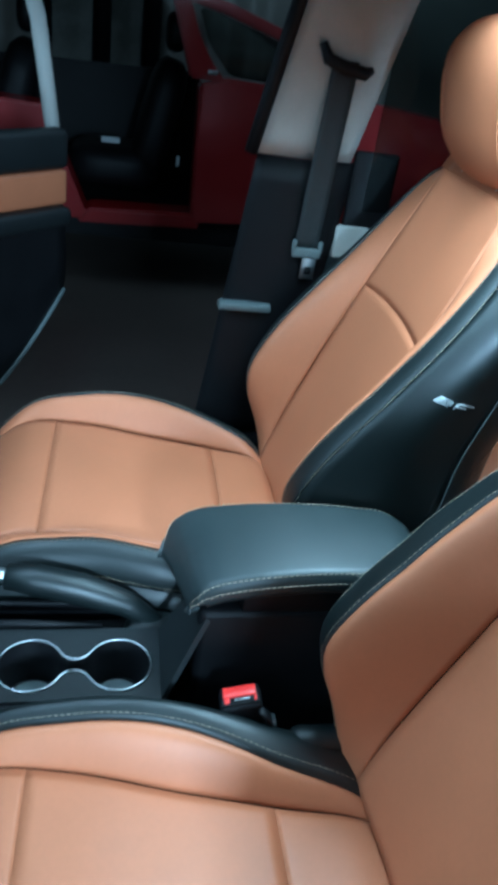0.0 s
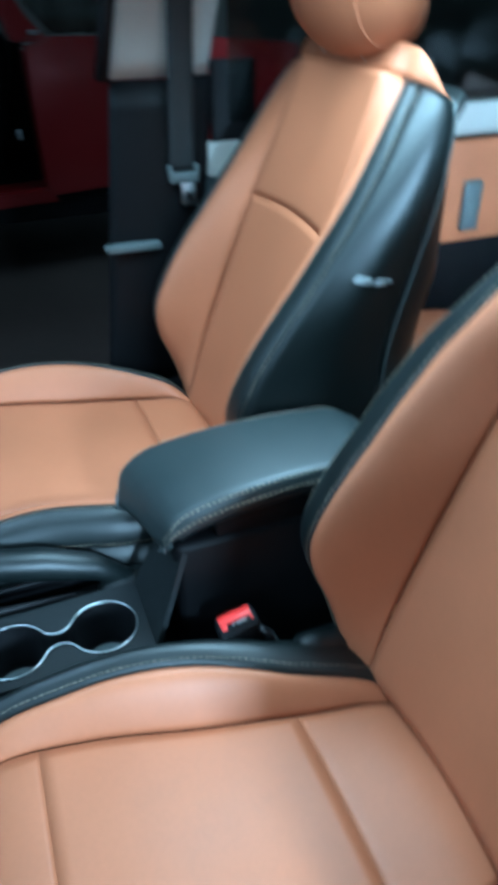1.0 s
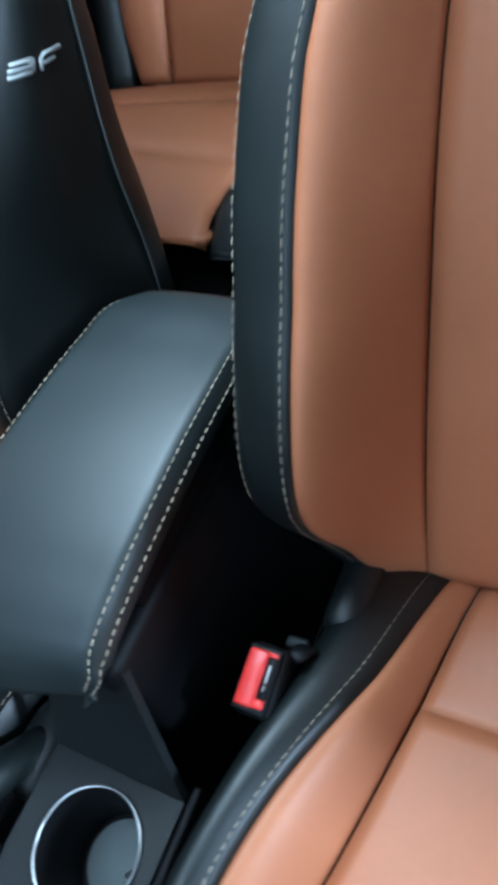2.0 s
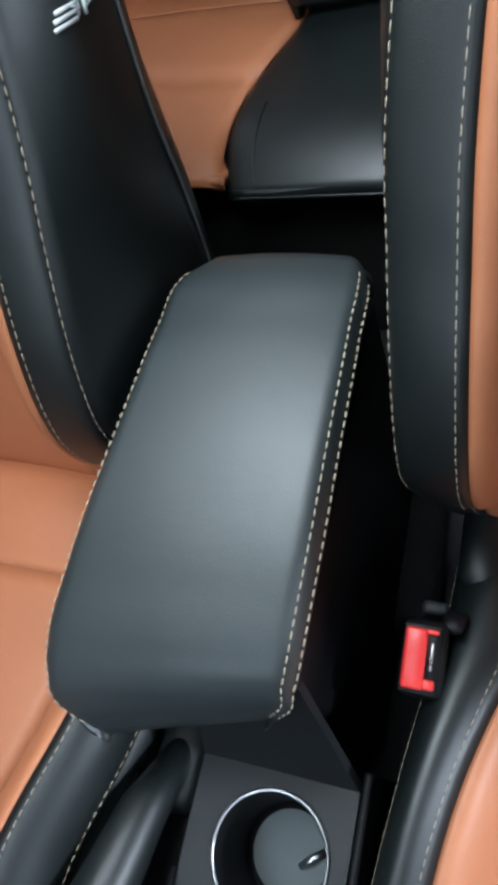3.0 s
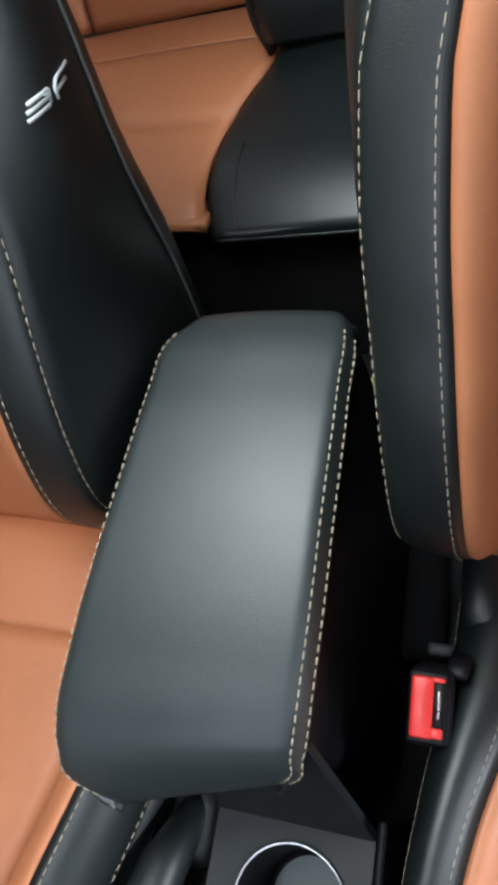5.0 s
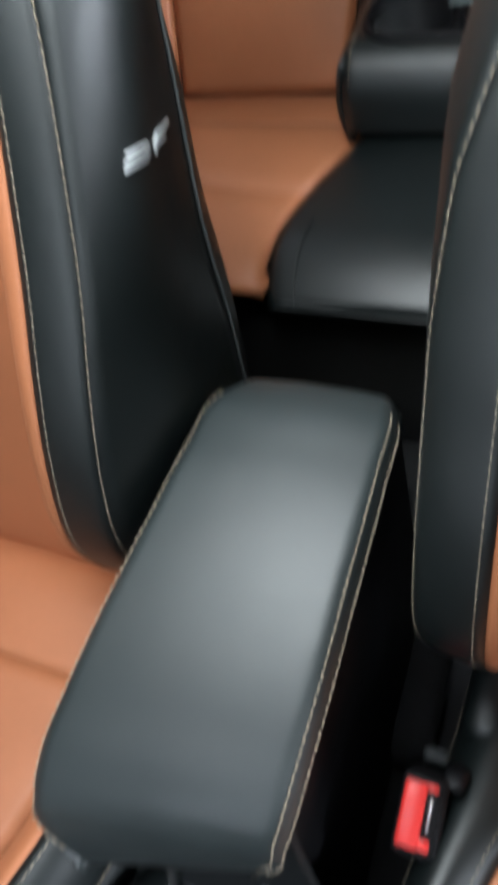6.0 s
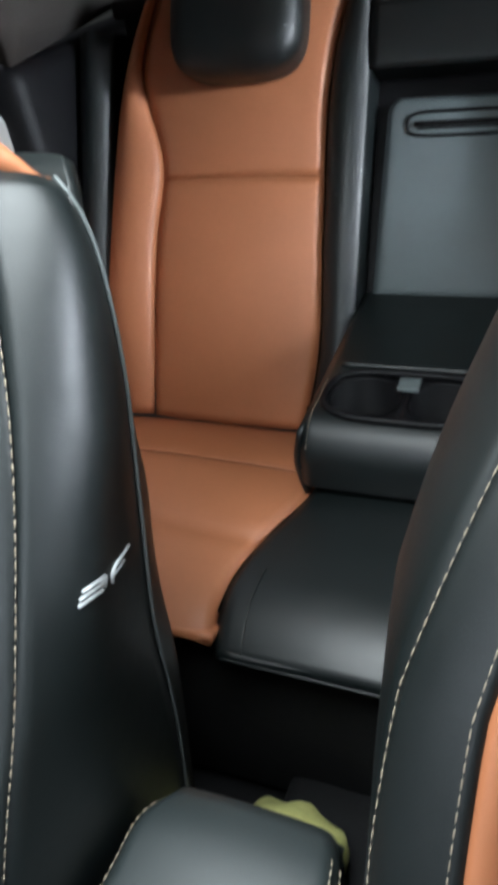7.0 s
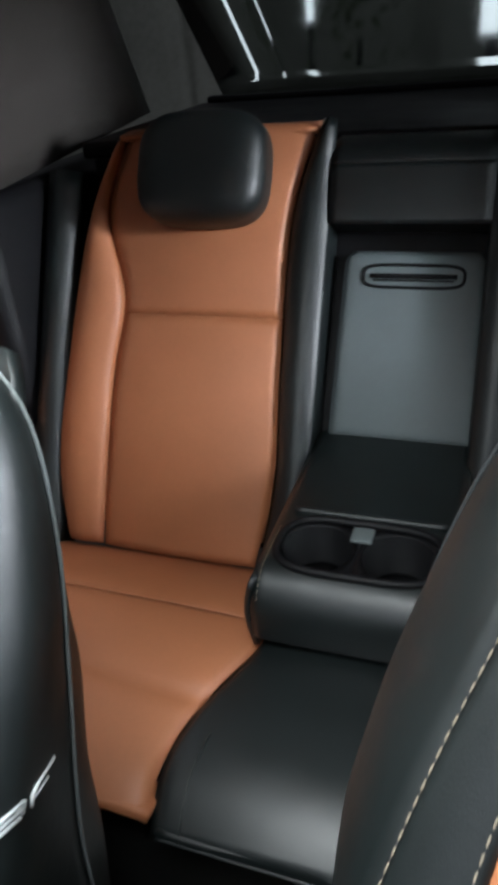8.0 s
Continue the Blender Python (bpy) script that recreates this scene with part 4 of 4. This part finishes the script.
# ---- red car beside ----
def red_car():
    car = thing("red_car", "dark red hatchback with its side door open", "car")
    X = -3.2

    def slab(name, pts, depth, mat, label="", x=X, r=0.0):
        """A panel with the given outline in y and z, and its thickness away from the viewer."""
        bm = bmesh.new()
        a = [bm.verts.new((x, y, z)) for y, z in pts]
        f = bm.faces.new(a)
        ext = bmesh.ops.extrude_face_region(bm, geom=[f])
        for v in [g for g in ext["geom"] if isinstance(g, bmesh.types.BMVert)]:
            v.co.x -= depth
        bmesh.ops.recalc_face_normals(bm, faces=bm.faces)
        bmesh.ops.bevel(bm, geom=bm.edges, offset=0.012, segments=2, affect="EDGES")
        return part(name, bm, mat, car, label, smooth=False)

    slab("rear_quarter", [(0.28, 0.15), (1.10, 0.20), (1.65, 0.25), (1.70, 0.80), (1.10, 0.86), (0.40, 0.88), (0.27, 0.84)], 0.18, REDCAR, "red painted flank")
    slab("side_pillar", [(0.22, 0.86), (0.40, 0.86), (0.31, 0.96), (0.25, 1.06), (0.19, 1.21), (0.10, 1.22)], 0.10, REDCAR, "red painted pillar")
    slab("roof", [(-1.60, 1.02), (-1.05, 1.19), (-0.38, 1.245), (0.10, 1.25), (0.38, 1.205), (0.66, 1.125), (1.15, 0.90), (1.05, 0.89), (0.64, 1.075), (0.36, 1.155), (0.10, 1.20), (-0.38, 1.195), (-1.05, 1.14), (-1.55, 0.99)], 1.35, REDCAR, "red painted roof")
    slab("sill", [(-0.32, 0.10), (0.34, 0.12), (0.30, 0.20), (-0.27, 0.18)], 0.20, REDCAR, "red painted sill")
    slab("front_wing", [(-0.26, 0.12), (-0.38, 0.40), (-0.46, 0.66), (-1.80, 0.70), (-1.85, 0.20), (-1.2, 0.12), (-0.95, 0.42), (-0.62, 0.42), (-0.42, 0.12)], 0.20, REDCAR, "red painted flank")
    slab("quarter_window", [(0.42, 0.89), (1.04, 0.89), (0.64, 1.07), (0.36, 1.15), (0.24, 1.17), (0.30, 1.02)], 0.02, GLASS, "dark window", x=X - 0.03)
    slab("far_flank", [(-1.8, 0.1), (1.6, 0.1), (1.6, 0.80), (-1.8, 0.72)], 0.05, PLASTIC, x=X - 1.35)
    slab("floor_pan", [(-1.7, 0.02), (1.5, 0.02), (1.5, 0.12), (-1.7, 0.12)], 1.3, PLASTIC, x=X - 0.05)
    for y in (-0.62, 0.14):
        part("seat", pillow(0.5, 0.20, 0.62, 4, Matrix.Translation((X - 0.45, y - 0.05, 0.60)) @ pose(0, 0, 0, -14, 0, 0), 12), PLASTIC, car)
        part("seat", pillow(0.26, 0.11, 0.19, 3, Matrix.Translation((X - 0.45, y + 0.02, 1.03)), 10), PLASTIC, car)
        part("seat", pillow(0.5, 0.5, 0.22, 4, Matrix.Translation((X - 0.45, y - 0.28, 0.34)), 12), PLASTIC, car)
    part("seat_label", box(X - 0.18, -0.16, 0.50, 0.02, 0.10, 0.03, 0.008), SILVER, car, "pale strip on the seat")
    part("door_catch", box(X - 0.02, 0.19, 0.46, 0.02, 0.018, 0.05, 0.005), SILVER, car, "metal door catch")
    for y in (-0.78, 1.15):
        wheel = part("wheel", tube([(X - 0.20, y, 0.06), (X - 0.02, y, 0.06)], 0.31, 28), PLASTIC, car)
        part("rim", tube([(X - 0.03, y, 0.06), (X - 0.012, y, 0.06)], 0.20, 24), GREYPL, wheel)
    part("tail_lamp_strip", box(X + 0.004, 0.33, 0.90, 0.012, 0.05, 0.02, 0.004), CHROME, car)
    return car


red_car()

# ---- behind the rear window ----
for x, z0, z1, r in ((-1.95, 1.02, 2.2, 0.035), (-1.42, 1.12, 2.2, 0.03), (-0.12, 0.95, 2.4, 0.09)):
    tl = thing("tube_lamp", "tall lit tube lamp standing against the wall", "lamp", "tube lamps")
    part("tube", tube([(x, 6.2, z0), (x, 6.2, z1)], r, 12), TUBE, tl)
    part("post", tube([(x, 6.2, GZ), (x, 6.2, z0)], r * 0.6, 10), PLASTIC, tl)
plant = thing("plant", "leafy green plant in a dark pot", "plant")
part("pot", tube([(-0.95, 5.6, GZ), (-0.95, 5.6, 0.2)], [0.18, 0.24], 18), PLASTIC, plant)
part("stem", tube([(-0.95, 5.6, 0.2), (-0.93, 5.6, 1.0)], [0.03, 0.015], 8), PLASTIC, plant)
bm = bmesh.new()
rng = random.Random(4)
for _ in range(260):
    a, h = rng.uniform(0, 6.28), rng.uniform(0.5, 1.5)
    rad = rng.uniform(0.05, 0.42) * (1.1 - abs(h - 0.95))
    c = Vector((-0.95 + rad * math.cos(a), 5.6 + rad * math.sin(a), h))
    d = Vector((math.cos(a), math.sin(a), rng.uniform(-0.6, 0.6))).normalized() * rng.uniform(0.07, 0.13)
    s = d.cross(Vector((0, 0, 1))).normalized() * 0.028
    bm.faces.new([bm.verts.new(p) for p in (c, c + d * 0.5 + s, c + d, c + d * 0.5 - s)])
part("foliage", bm, LEAF, plant, "green leaves")
bm = pillow(0.136, 0.080, 0.128, 2.6, Matrix.Translation((-0.058, 0.512, 0.159)) @ pose(0, 0, 0, 0, 0, -4), 22)
for v in bm.verts:
    k = min((v.co.z - 0.095) / 0.04, 1)
    v.co.y += k * (0.005 * math.sin(v.co.x * 95) + 0.003 * math.sin(v.co.z * 140 + v.co.x * 60))
    v.co.z += k * (0.004 * math.sin(v.co.x * 70 + 1) + 0.003 * math.sin(v.co.y * 160))
tagged(part("cloth", bm, YELLOW), "crumpled yellow cloth lying on the rear floor tunnel", "cloth")
